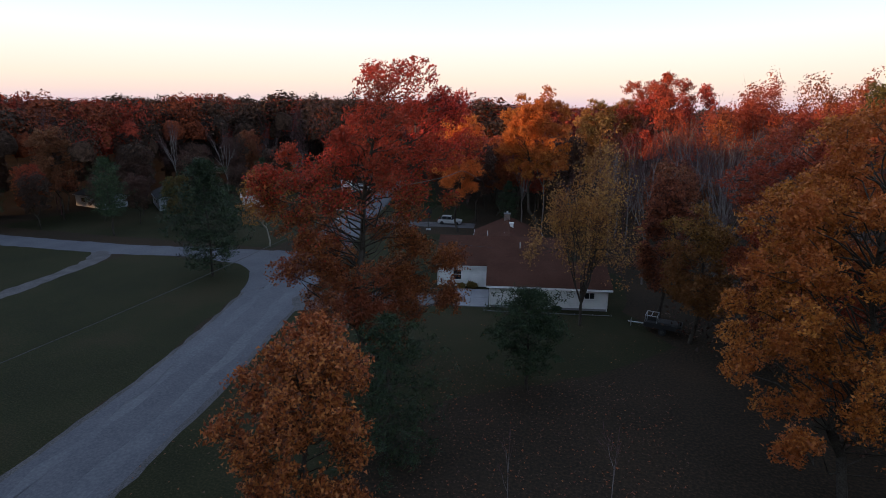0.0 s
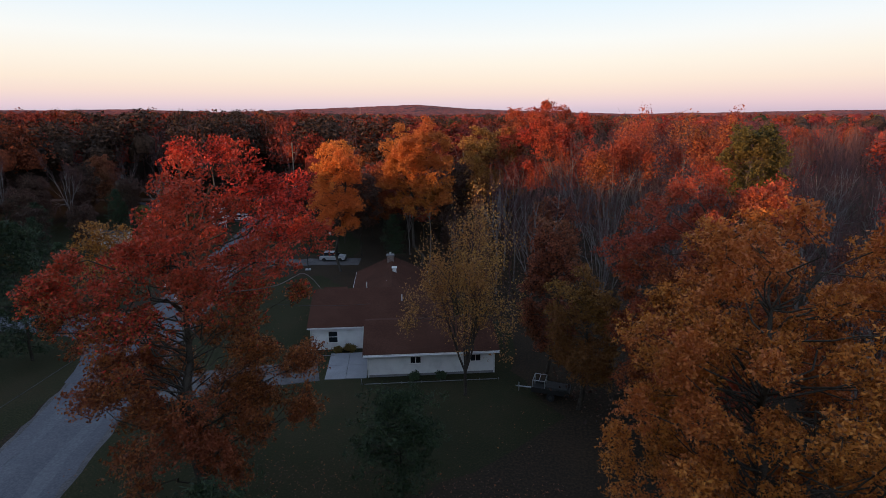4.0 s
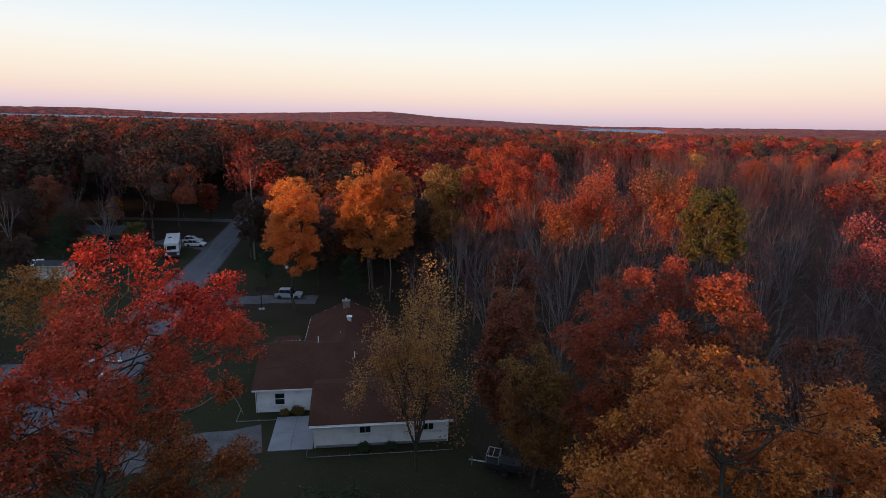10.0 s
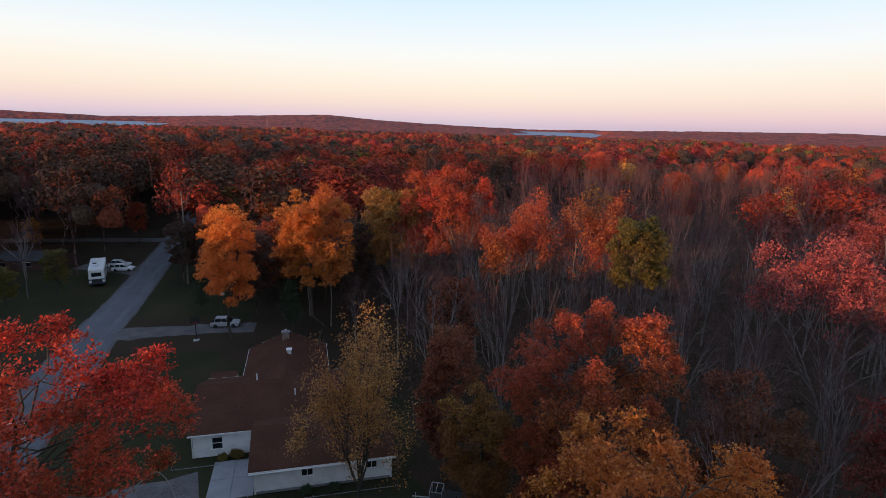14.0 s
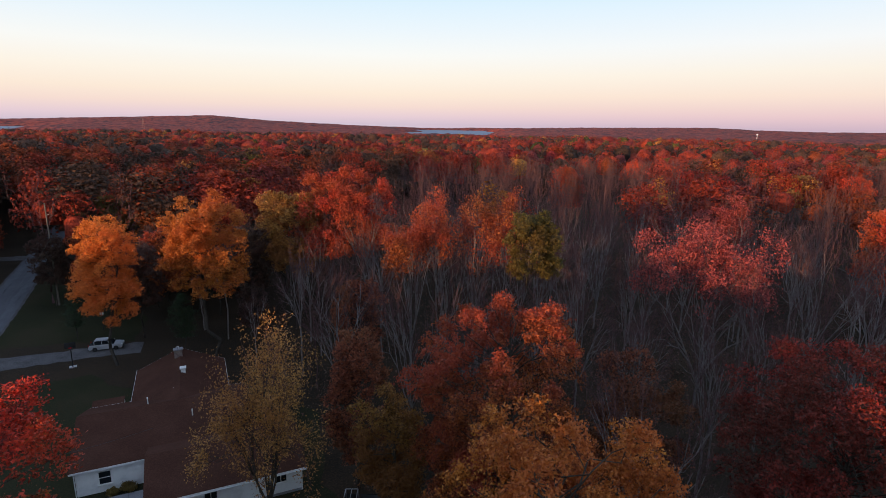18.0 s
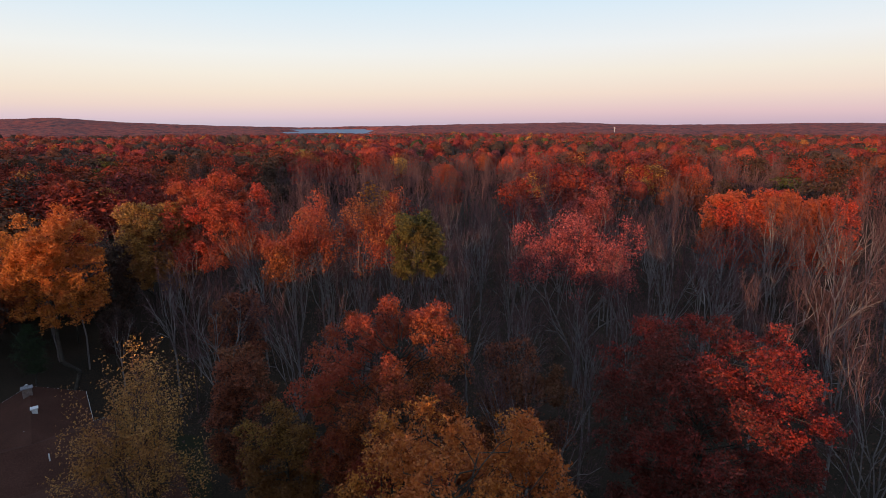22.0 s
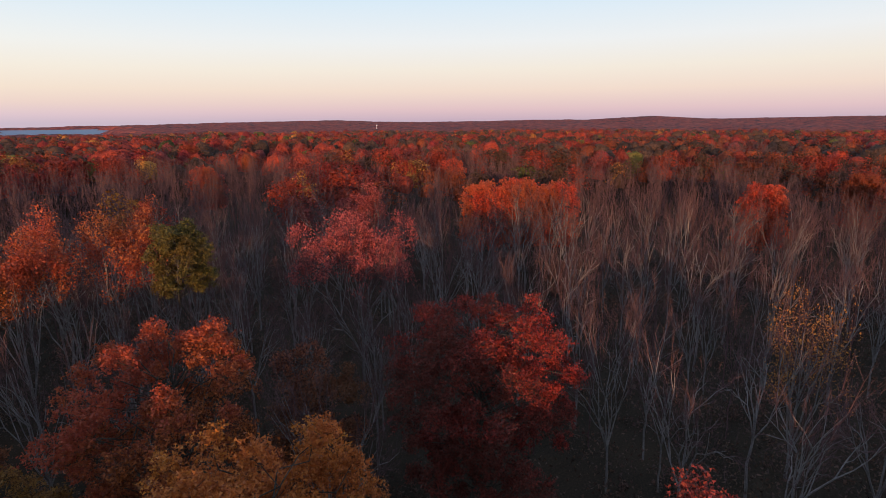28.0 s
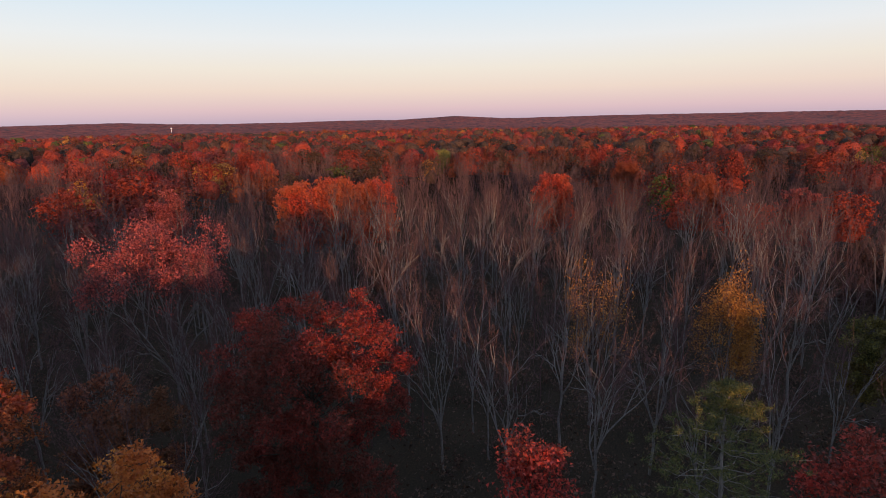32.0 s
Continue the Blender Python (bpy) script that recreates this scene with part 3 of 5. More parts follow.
def ground_z(r, az):
    """Level near the houses, falling gently to the lake, rising to wooded ridges far off."""
    low = -11.0 * smooth(500, 2000, r)
    ridge = np.interp(az, RIDGE_AZ, RIDGE_Z) - 17
    lk = lake_at(az, r)
    rise = smooth(2500, 4500, r) * (1 - lk) + smooth(4300, 4600, r) * lk
    z = low + (ridge - low) * rise
    return z - 14 * lk * smooth(1700, 2050, r) * (1 - smooth(4250, 4450, r))


def polar_sheet(name, r, az, height, material, flip=False):
    rr, aa = np.meshgrid(r, az, indexing="ij")
    z = height(rr, aa)
    v = np.stack([rr * np.sin(np.radians(aa)), rr * np.cos(np.radians(aa)), z], -1).reshape(-1, 3)
    i = np.arange(len(r) - 1)[:, None] * len(az) + np.arange(len(az) - 1)[None]
    f = np.stack([i, i + len(az), i + len(az) + 1, i + 1], -1).reshape(-1, 4)[:, ::-1]
    return new(name, mesh_np(name, v, f, material))


tagged(polar_sheet("ground", np.r_[0.01, 20, 60, 120, 250, np.geomspace(500, 4950, 40)], np.arange(-180, 181, 3.0), ground_z, LITTER),
       "dark forest floor covered with fallen brown leaves", "ground", kind="structure")
tagged(polar_sheet("water", np.array([1400.0, 2200, 3000, 4000, 4800]), np.arange(-60, 30, 2.0), lambda r, a: 0 * r - 9.0, WATER_M),
       "pale blue lake water in the far distance", "water", kind="structure")


def ribbon(name, line, widths, material, label, category, z=0.02, ragged=0.25, kind="structure", step=1.2, seed=1):
    """A strip along a line, its edges frayed."""
    rng = np.random.default_rng(seed)
    p = np.array(line, float)
    s = np.r_[0, np.cumsum(np.linalg.norm(np.diff(p, axis=0), axis=1))]
    u = np.linspace(0, s[-1], max(3, int(s[-1] / step)))
    q = np.stack([np.interp(u, s, p[:, k]) for k in (0, 1)], 1)
    for _ in range(6):
        q[1:-1] = (q[:-2] + q[1:-1] * 2 + q[2:]) / 4
    d = np.gradient(q, axis=0)
    d /= np.linalg.norm(d, axis=1, keepdims=True)
    nrm = np.stack([-d[:, 1], d[:, 0]], 1)
    w = np.interp(u, s, widths)[:, None] / 2
    cols = [q + nrm * (w + rng.normal(size=w.shape) * ragged * 0.5), q + nrm * w * 0.5, q, q - nrm * w * 0.5, q - nrm * (w + rng.normal(size=w.shape) * ragged * 0.5)]
    crown = [z, z + 0.015, z + 0.02, z + 0.015, z]
    v = np.concatenate([np.c_[c, np.full(len(c), h)] for c, h in zip(cols, crown)])
    n = len(q)
    i = np.arange(n - 1)
    f = np.concatenate([np.stack([k * n + i, (k + 1) * n + i, (k + 1) * n + i + 1, k * n + i + 1], 1) for k in range(4)])
    return tagged(new(name, mesh_np(name, v, f, material)), label, category, kind=kind)


def patch(name, poly, material, label, z=0.008, ragged=0.5, seed=1, category="lawn"):
    rng = random.Random(seed)
    pts = []
    for (x0, y0), (x1, y1) in zip(poly, poly[1:] + poly[:1]):
        n = max(1, int(math.hypot(x1 - x0, y1 - y0) / 2.0))
        pts += [(x0 + (x1 - x0) * i / n + rng.gauss(0, ragged * 0.5), y0 + (y1 - y0) * i / n + rng.gauss(0, ragged * 0.5), z) for i in range(n)]
    me = bpy.data.meshes.new(name)
    me.from_pydata(pts, [], [list(range(len(pts)))])
    me.materials.append(material)
    return tagged(new(name, me), label, category, kind="structure")


MAIN = [(-20, -40), (-27, -12), (-31, 6), (-34, 20), (-37.5, 32), (-42, 46), (-47, 64), (-53, 84), (-58, 103), (-66, 130), (-72, 150), (-78, 170), (-90, 210)]
ribbon("verge", MAIN, [8, 8, 7.9, 7.7, 7.8, 8.4, 8, 7.2, 6.8, 6.6, 6.2, 6.2, 6.2], GRAVEL, "pale gravel shoulder beside the road", "road", 0.014, 0.16, seed=3)
ribbon("road", MAIN, [7, 7, 6.9, 6.8, 6.9, 7.6, 7.2, 6.4, 6, 5.6, 5.4, 5.4, 5.4], ROAD, "worn blue-grey asphalt village road", "road", 0.035, 0.12)
for side, wide in ((-1.7, 1.0), (1.6, 1.1)):
    way = np.gradient(np.array(MAIN, float), axis=0)
    way /= np.linalg.norm(way, axis=1, keepdims=True)
    ribbon("wheel_track", np.array(MAIN, float) + np.stack([way[:, 1], -way[:, 0]], 1) * side, [wide] * len(MAIN), WORN, "paler wheel track worn along the road", "road", 0.046, 0.6, seed=60 + int(side * 10), step=2.5)
ribbon("side_road", [(-45, 54), (-54, 54), (-64, 53), (-74, 50.5), (-88, 49), (-110, 47), (-150, 42)], [10, 7.5, 5.5, 5.5, 5.5, 5.5, 5.5], ROAD, "worn grey side road joining the village road", "road", 0.027, 0.3, seed=5)
ribbon("track", [(-77, 49.5), (-73.5, 45.5), (-71, 38), (-69.5, 29.5), (-66, 10), (-64, -20)], [3.2, 2.6, 2.2, 2.4, 2.4, 2.4], GRAVEL, "pale gravel track across the grass", "track", 0.021, 0.4, seed=6)
ribbon("cross_road", [(-74, 151), (-92, 149), (-112, 145.5), (-150, 138)], [5, 4.5, 4.5, 4.5], GRAVEL, "pale gravel cross road at the wood's edge", "road", 0.021, 0.3, seed=7)
ribbon("driveway", [(-37.5, 40), (-33, 41.2), (-27, 43.5), (-21, 46.2)], [8.0, 6.0, 4.6, 4.6], GRAVEL, "pale gravel driveway leading to the garage", "driveway", 0.024, 0.5, seed=8)
ribbon("far_driveway", [(-52, 81.5), (-44, 84), (-36, 85.8), (-29, 87)], [6, 4.6, 4.4, 4.4], GRAVEL, "pale gravel driveway with a parked car", "driveway", 0.024, 0.4, seed=9)
ribbon("parking_strip", [(-62, 118), (-70, 121), (-80, 122)], [7, 6, 6], GRAVEL, "gravel parking strip beside the road", "driveway", 0.024, 0.4, seed=10)
patch("lawn_1", [(-31.5, -18), (-24, -18), (-19, 8), (-14, 24), (-2, 34), (3, 41), (-1, 49), (-2, 62), (-10, 71), (-27, 73), (-33, 78), (-47, 74), (-38, 40)], GRASS, "dark mown lawn round the house", seed=2)
patch("lawn_2", [(-37, -20), (-34, 5), (-39, 24), (-46, 44), (-52, 51), (-72, 49), (-69, 30), (-64, -20)], GRASS, "dark mown lawn beside the road", seed=3)
patch("lawn_3", [(-64, -20), (-70, 31), (-75, 48), (-110, 46), (-110, -20)], GRASS, "dark rough lawn beyond the track", seed=4)
patch("lawn_4", [(-54, 59), (-58, 95), (-68, 120), (-110, 118), (-110, 55)], GRASS, "dark grass round the neighbouring houses", seed=5)
patch("lawn_5", [(-31, 90), (-44, 90), (-52, 89), (-57, 105), (-65, 130), (-58, 128), (-40, 112), (-32, 100)], GRASS, "dark grass verge below the trees", seed=6)

patch("junction", [(-44.5, 40), (-46.6, 44), (-49.0, 47.6), (-52.6, 50.0), (-58, 51.0), (-60, 53), (-52, 58.5), (-44, 58), (-39.5, 46), (-39, 40)], ROAD, "worn asphalt where the two roads join", 0.031, 0.15, 9, "road")

# ---- trees that stand apart ----
R = np.random.default_rng
def leaning(shape, kx, ky):
    """A tree whose crown leans over."""
    return tuple((np.c_[v[:, 0] + kx * np.maximum(v[:, 2], 0) ** 2 / 24, v[:, 1] + ky * np.maximum(v[:, 2], 0) ** 2 / 24, v[:, 2]], f) for v, f in shape)


LOW_LIMBS = [(-7.3, -2.7, 16.2), (-6.9, -1.6, 14.6), (-4.9, -1.8, 13.1), (-3.5, -2.6, 10.0), (-3.5, -0.2, 11.2), (4.9, 3.4, 10.0), (5.6, 2.0, 6.8), (3.0, 3.0, 7.5), (1.2, 0.8, 3.6), (0.0, 0.1, 5.5)]
wood, (lv, lf) = leaning(oak(R(11), 24.9, 1.8, 7.3, 104, 1.2, 62, 13, 0.16, 0.29, 0.42, 0.97, 0.55, 1.0, LOW_LIMBS), 0.18, -0.05)
big_oak = tree("oak_tree", "tall red oak with scarlet top above rust-coloured lower leaves", "tree", wood, None, BARK, None, at(-21.2, 25.6))
high = lv[::3, 2] + R(5).normal(size=len(lf)) * 2.2 > 16.0
for some, shade, label in ((high, "scarlet", "scarlet upper leaves"), (~high, "copper", "copper-brown lower leaves")):
    lvs = lv.reshape(-1, 3, 3)[some].reshape(-1, 3)
    part("crown", mesh_np("crown", lvs, np.arange(len(lvs)).reshape(-1, 3), LEAF[shade]), LEAF[shade], big_oak, label)
dead = [(4.5, -1.4, 16.0), (7.7, -2.5, 16.8), (8.2, -1.4, 17.0), (8.6, -0.9, 17.2), (9.3, -1.3, 17.0), (10.2, -2.4, 16.8)]
dead = np.array(dead)
for _ in range(3):
    dead = np.concatenate([dead[:1], np.stack([dead[:-1] * 0.75 + dead[1:] * 0.25, dead[:-1] * 0.25 + dead[1:] * 0.75], 1).reshape(-1, 3), dead[-1:]])
segs = [np.r_[p, q, 0.034 - 0.024 * k / len(dead), 0.034 - 0.024 * (k + 1) / len(dead)] for k, (p, q) in enumerate(zip(dead, dead[1:]))]
part("dead_branch", mesh_np("dead_branch", *tubes(segs, 6), BARE), BARE, big_oak, "grey dead branch without leaves")
tree("oak_tree", "rust-orange young oak close to the road", "tree", *oak(R(12), 14.8, 2.0, 3.1, 80, 0.7, 36, 16, 0.13, 0.22, 0.2), BARK, "copper", at(-12.2, 4.3))
tree("oak_tree", "broad golden-orange oak with a full crown", "tree", *oak(R(13), 22.7, 2.5, 7.8, 150, 1.05, 58, 14, 0.15, 0.24, 0.36, 1.0, 1.1, 0.9), BARK, "orange", at(10.6, 20.9, 2.0))
tree("oak_tree", "large rusty red oak with a rounded crown", "tree", *oak(R(14), 22.2, 3.0, 7.8, 160, 1.1, 48, 12, 0.17, 0.27, 0.36, 1.0, 0.7, 0.9), BARK, "rust", at(12.6, 37.2, 1.0))
tree("oak_tree", "scarlet oak with glowing red lobes above dark wood", "tree", *oak(R(15), 21.8, 2.5, 8.6, 140, 1.15, 52, 12, 0.17, 0.27, 0.36, 1.0, 0.6, 1.0), BARK, "crimson", at(33.0, 26.6, 0.3))
bare_tree("maple_tree", "silver maple with forked trunk and thinning yellow leaves", bare(R(16), 19.6, 2.8, 5.6, 8, 6, 0.17, 13, 0.16, 0.7, 0.32), at(-5.6, 43.4), leaf="sallow", bark=BARK)
tree("maple_tree", "slender dark red maple beside the yard", "tree", *oak(R(17), 16.6, 1.5, 3.1, 70, 0.85, 30, 12, 0.2, 0.32, 0.2), BARK, "russet", at(2.2, 48.0))
tree("oak_tree", "small bronze oak at the wood's edge", "tree", *oak(R(18), 13.8, 1.5, 3.6, 60, 0.9, 30, 12, 0.18, 0.3, 0.22), BARK, "bronze", at(4.6, 42.4))
tree("oak_tree", "dark brown oak between taller trees", "tree", *oak(R(19), 17.8, 2.0, 4.4, 80, 1.0, 30, 12, 0.2, 0.34, 0.24), BARK, "russet", at(24.0, 37.5))
tree("maple_tree", "sunlit amber maple behind the house", "tree", *oak(R(20), 25.0, 10.0, 6.6, 88, 1.25, 50, 13, 0.22, 0.3, 0.3, 1.0, 0.8, 1.0), BARK, "amber", at(-17.2, 80.0))
tree("maple_tree", "slim amber maple beside the driveway", "tree", *oak(R(21), 22.3, 6.0, 4.4, 90, 1.1, 44, 11, 0.2, 0.3, 0.24, 1.0, 0.8, 0.95), BARK, "amber", at(-30.2, 80.5))
tree("oak_tree", "wide scarlet oak at the wood's edge", "tree", *oak(R(22), 27.8, 12.0, 8.8, 120, 1.3, 42, 11, 0.25, 0.34, 0.36, 1.0, 0.65, 0.9), BARK, "red", at(2.0, 90.0))
tree("oak_tree", "bronze oak with thinning leaves at the wood's edge", "tree", *oak(R(23), 25.0, 9.0, 5.6, 90, 1.2, 34, 10, 0.26, 0.36, 0.3), BARK, "bronze", at(-6.0, 92.0))
for n, (x, y, h, r) in enumerate(((9.6, 66.5, 23.4, 4.6), (14.6, 69.0, 24.8, 5.4), (19.4, 68.8, 25.0, 5.2), (23.6, 70.0, 24.2, 4.2))):
    bare_tree("oak_tree", "orange-red oak leafy only above its bare grey forks", bare(R(124 + n), h, 7.0, r, 5, 6, 0.17, 20, 0.23, 0.95, 0.36, 0.86), at(x, y), leaf="rust")
tree("pine_tree", "tall olive-green pine among bare trees", "tree", *oak(R(26), 25.0, 16.0, 3.6, 60, 0.9, 30, 14, 0.2, 0.26, 0.22), BARK, "olive", at(23.5, 60.5))
bare_tree("oak_tree", "pinkish red oak with a sunlit dome over fanned grey limbs", bare(R(27), 22.8, 5.0, 8.4, 7, 6, 0.26, 26, 0.22, 0.95, 0.38, 0.78), at(42.6, 54.6), leaf="pink")
bare_tree("oak_tree", "small pinkish oak above bare trunks", bare(R(28), 21.4, 8.0, 4.2, 4, 6, 0.16, 24, 0.28, 0.95, 0.4, 0.6), at(72.5, 88.5), leaf="pink")
tree("pine_tree", "pine with olive needles and pale trunk", "tree", *pine(R(29), 19.8, 6.0, 4.4, 15, 12, 34, 0.24), BARE, "pine_gold", at(32.0, -2.2))
tree("pine_tree", "small dark pine on the lawn", "tree", *pine(R(30), 8.2, 2.4, 3.3, 12, 9, 26, 0.34), BARK, "pine", at(-8.2, 28.4))
tree("pine_tree", "dark bushy pine below the big oak", "tree", *pine(R(37), 9.6, 0.8, 3.4, 14, 8, 20, 0.34), BARK, "pine", at(-14.6, 16.6))
tree("pine_tree", "dark pine beside the road junction", "tree", *pine(R(31), 15.0, 1.8, 4.6, 16, 8, 22, 0.5), BARK, "pine", at(-52.0, 44.0))
tree("maple_tree", "small yellow maple near the side road", "tree", *oak(R(32), 12.4, 3.4, 4.4, 26, 1.4, 36, 8, 0.26, 0.42, 0.16, 0.75), PALE_BARK, "gold", at(-55.0, 60.0))
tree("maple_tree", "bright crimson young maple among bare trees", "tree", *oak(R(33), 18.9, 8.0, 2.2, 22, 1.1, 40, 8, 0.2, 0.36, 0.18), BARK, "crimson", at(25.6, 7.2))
tree("maple_tree", "dark crimson maple at the wood's edge", "tree", *oak(R(34), 17.6, 5.0, 4.2, 26, 1.4, 40, 8, 0.22, 0.4, 0.22), BARK, "crimson", at(35.0, -9.5))
bare_tree("poplar_tree", "poplar with sparse golden leaves on upright boughs", bare(R(35), 19.4, 3.5, 4.4, 6, 6, 0.17, 5, 0.15, 0.5, 0.35), at(58.0, 8.6), leaf="gold")
bare_tree("poplar_tree", "poplar with golden leaves near the top", bare(R(36), 18.6, 5.0, 3.4, 5, 6, 0.16, 14, 0.16, 0.8, 0.4), at(59.4, -4.6), leaf="gold")

SPOTS = [("red", 151, 135, 22), ("red", 130, 29, 20), ("red", 171, 16, 20), ("pink", 72, 92, 20), ("red", 76, 172, 20), ("crimson", 144, 190, 21),
         ("red", -78, 199, 22), ("olive", -55, 153, 20), ("red", -39, 185, 20), ("red", 172, 156, 20), ("pine_gold", 176, 162, 21), ("red", 127, 302, 22),
         ("pink", 83, 181, 19), ("red", 97, 68, 21.5), ("red", 90, 72, 21), ("red", 104, 63, 20.5), ("red", 108, 75, 20), ("red", 140, -3, 20), ("pink", 138, -23, 19),
         ("rust", 177, 16, 20), ("red", 141, 31, 19), ("olive", 67, -19, 14), ("rust", -75, 192, 22), ("red", -55, 148, 20), ("olive", -44, 124, 20),
         ("rust", -112, 130, 18), ("gold", -98, 133, 9), ("rust", -80, 147, 13), ("sallow", -10, 112, 22), ("brown", -97, 151, 18), ("crimson", -124, 142, 18),
         ("red", -28, 148, 21), ("olive", -74, 62, 12), ("pine", -84, 57, 13), ("pine", -76, 70, 15), ("brown", -88, 66, 12), ("brown", -100, 56, 13), ("pine", -66, 64, 13),
         ("brown", -36, 100, 15), ("pine", -22, 84, 14), ("brown", -12, 84, 13), ("pine", -40, 92, 12), ("brown", -86, 104, 14), ("olive", -70, 100, 11), ("brown", -106, 100, 15)]
HERO = [(-19.5, 26, 8), (-13, 5, 5), (12, 20, 8), (12.6, 36.6, 8), (33, 26, 12), (-5.6, 43, 6), (2, 48, 4), (6, 44, 4), (24, 37, 4), (-17, 80, 6), (-30, 80, 5), (2, 90, 7), (-6, 92, 6),
        (9.6, 66.5, 4), (14, 69, 4), (20, 69, 4), (23, 60, 4), (42.6, 54.6, 8), (72, 88, 3), (32, -2, 6), (25, 7, 4), (41, 25, 6), (-46, 100, 10), (35, -9, 5), (58, 8.6, 5), (59.4, -4.6, 4), (-52, 44, 5), (-55, 60, 5)]
NAMES = {"red": "scarlet", "rust": "rust-orange", "brown": "dull brown", "russet": "dark russet", "pink": "pinkish red", "olive": "olive-green", "crimson": "crimson", "orange": "orange", "amber": "amber", "gold": "golden", "sallow": "sallow yellow"}
proto = {}


def placed(colour, x, y, h, turn):
    """A woodland tree of a colour; alike ones share their meshes."""
    if colour not in proto:
        k = sorted(NAMES).index(colour) if colour in NAMES else 20
        if colour.startswith("pine"):
            proto[colour] = [tree("pine_tree", "dark green pine among autumn trees", "tree", *pine(R(60 + k), 20.0, 6.0, 4.2, 15, 6, 14, 0.7), BARK, colour, at(x, y, turn, h / 20), "woodland pines")]
        elif colour == "bare":
            proto[colour] = [None] * 8
        else:
            proto[colour] = [tree("oak_tree", NAMES[colour] + " autumn oak in the wood", "tree", *oak(R(60 + k), 20.0, 5.0, 5.0, 88, 1.15, 26, 7, 0.32, 0.34, 0.2, 1.0, 0.65, 0.9), BARK, colour, at(x, y, turn, h / 20), "woodland oaks")]
        if proto[colour][0] is not None:
            return proto[colour][0]
    if colour == "bare":
        k = int(abs(x * 7 + y * 13)) % 8
        if proto[colour][k] is None:
            dims = [(20, 6.5, 4.8, 5), (20, 5.0, 5.6, 6), (20, 8.0, 4.4, 4), (20, 4.5, 5.4, 6), (20, 8.5, 4.0, 5), (20, 6.0, 5.0, 5), (20, 9.0, 4.6, 5), (20, 5.5, 4.4, 4)][k]
            proto[colour][k] = bare_tree("bare_tree", "leafless grey tree with fine reddish twigs", bare(R(90 + k), *dims), at(x, y, turn, h / 20), "bare woodland trees")
            return proto[colour][k]
        return copy_thing(proto[colour][k], at(x, y, turn, h / 20))
    return copy_thing(proto[colour][0], at(x, y, turn, h / 20 * (0.9 if h < 14 else 1)))


rt = random.Random(5)
SPOTS += [("bare", x, y, h) for x, y, h in ((-92, 95, 19), (-100, 88, 19), (-92, 111, 18), (-75, 99, 15), (-84, 111, 16))]
SPOTS += [("pine", -86, 100, 15), ("brown", -97, 104, 17), ("pine", -88, 83, 15), ("brown", -95, 73, 17), ("russet", -105, 64, 18), ("pine", -80, 66, 14), ("brown", -108, 84, 19), ("russet", -101, 115, 18), ("pine", -106, 52, 16), ("brown", -114, 50, 17), ("brown", -101, 96, 15), ("pine", -96, 86, 15), ("brown", -84, 78, 13), ("pine", -104, 74, 17), ("brown", -97, 66, 12), ("brown", -112, 70, 16), ("brown", -118, 60, 17), ("pine", -90, 62, 13), ("brown", -78, 82, 13), ("olive", -72, 90, 10), ("brown", -110, 98, 17), ("brown", -92, 84, 14), ("pine", -112, 90, 18), ("brown", -120, 80, 18), ("rust", -104, 58, 13)]
# Unseen trees added to the southwest to keep low sun off the golden oak.
SPOTS += [("brown", -38, -12, 28.5), ("rust", -45, -16, 28), ("brown", -46, -4, 19), ("brown", -39, -18.5, 30), ("brown", -53, -20, 31), ("brown", -37, -15, 31), ("rust", -44, -22, 31)]
SPOTS += [("bare", x, y, h) for x, y, h in ((38.1, 75.9, 20.5), (51.7, 20.2, 19), (105.6, 37.9, 24), (117.4, 41.1, 22), (47.6, 17.0, 19.3), (44.2, 20.6, 21.0), (73.7, 7.6, 22), (79.9, -9.7, 24), (58.7, 41.8, 20), (121.4, -0.8, 21), (70.1, 38.3, 19.5), (68.1, 105.8, 20), (59.5, 68.0, 20.5), (14.8, 76.2, 20), (28.5, 70.3, 20.5), (31.0, 66.0, 19.5), (52.0, 66.0, 18.5), (66.0, 28.0, 20), (61.5, 19.5, 19))]
taken = [(x, y) for x, y, _ in HERO]
for c, x, y, h in SPOTS:
    placed(c, x, y, h, rt.uniform(0, 6.28))
    taken.append((x, y))

YARD = [(-30, -19), (12, -19), (12, 30), (4, 43), (1, 58), (-7, 72), (-24, 78), (-31, 92), (-47, 92), (-40, 60)]
LANE = [(-112, -24), (-27, -24), (-40, 60), (-47, 95), (-68, 152), (-84, 156), (-64, 108), (-104, 122), (-104, 70), (-56, 64), (-112, 57), (-124, 45)]


def free(x, y, gap):
    if inside(YARD, x, y) or inside(LANE, x, y):
        return False
    if any((x - hx) ** 2 + (y - hy) ** 2 < (hr * 0.75 + gap * 0.3) ** 2 for hx, hy, hr in HERO):
        return False
    return all((x - q) ** 2 + (y - w) ** 2 > gap * gap for q, w in taken)


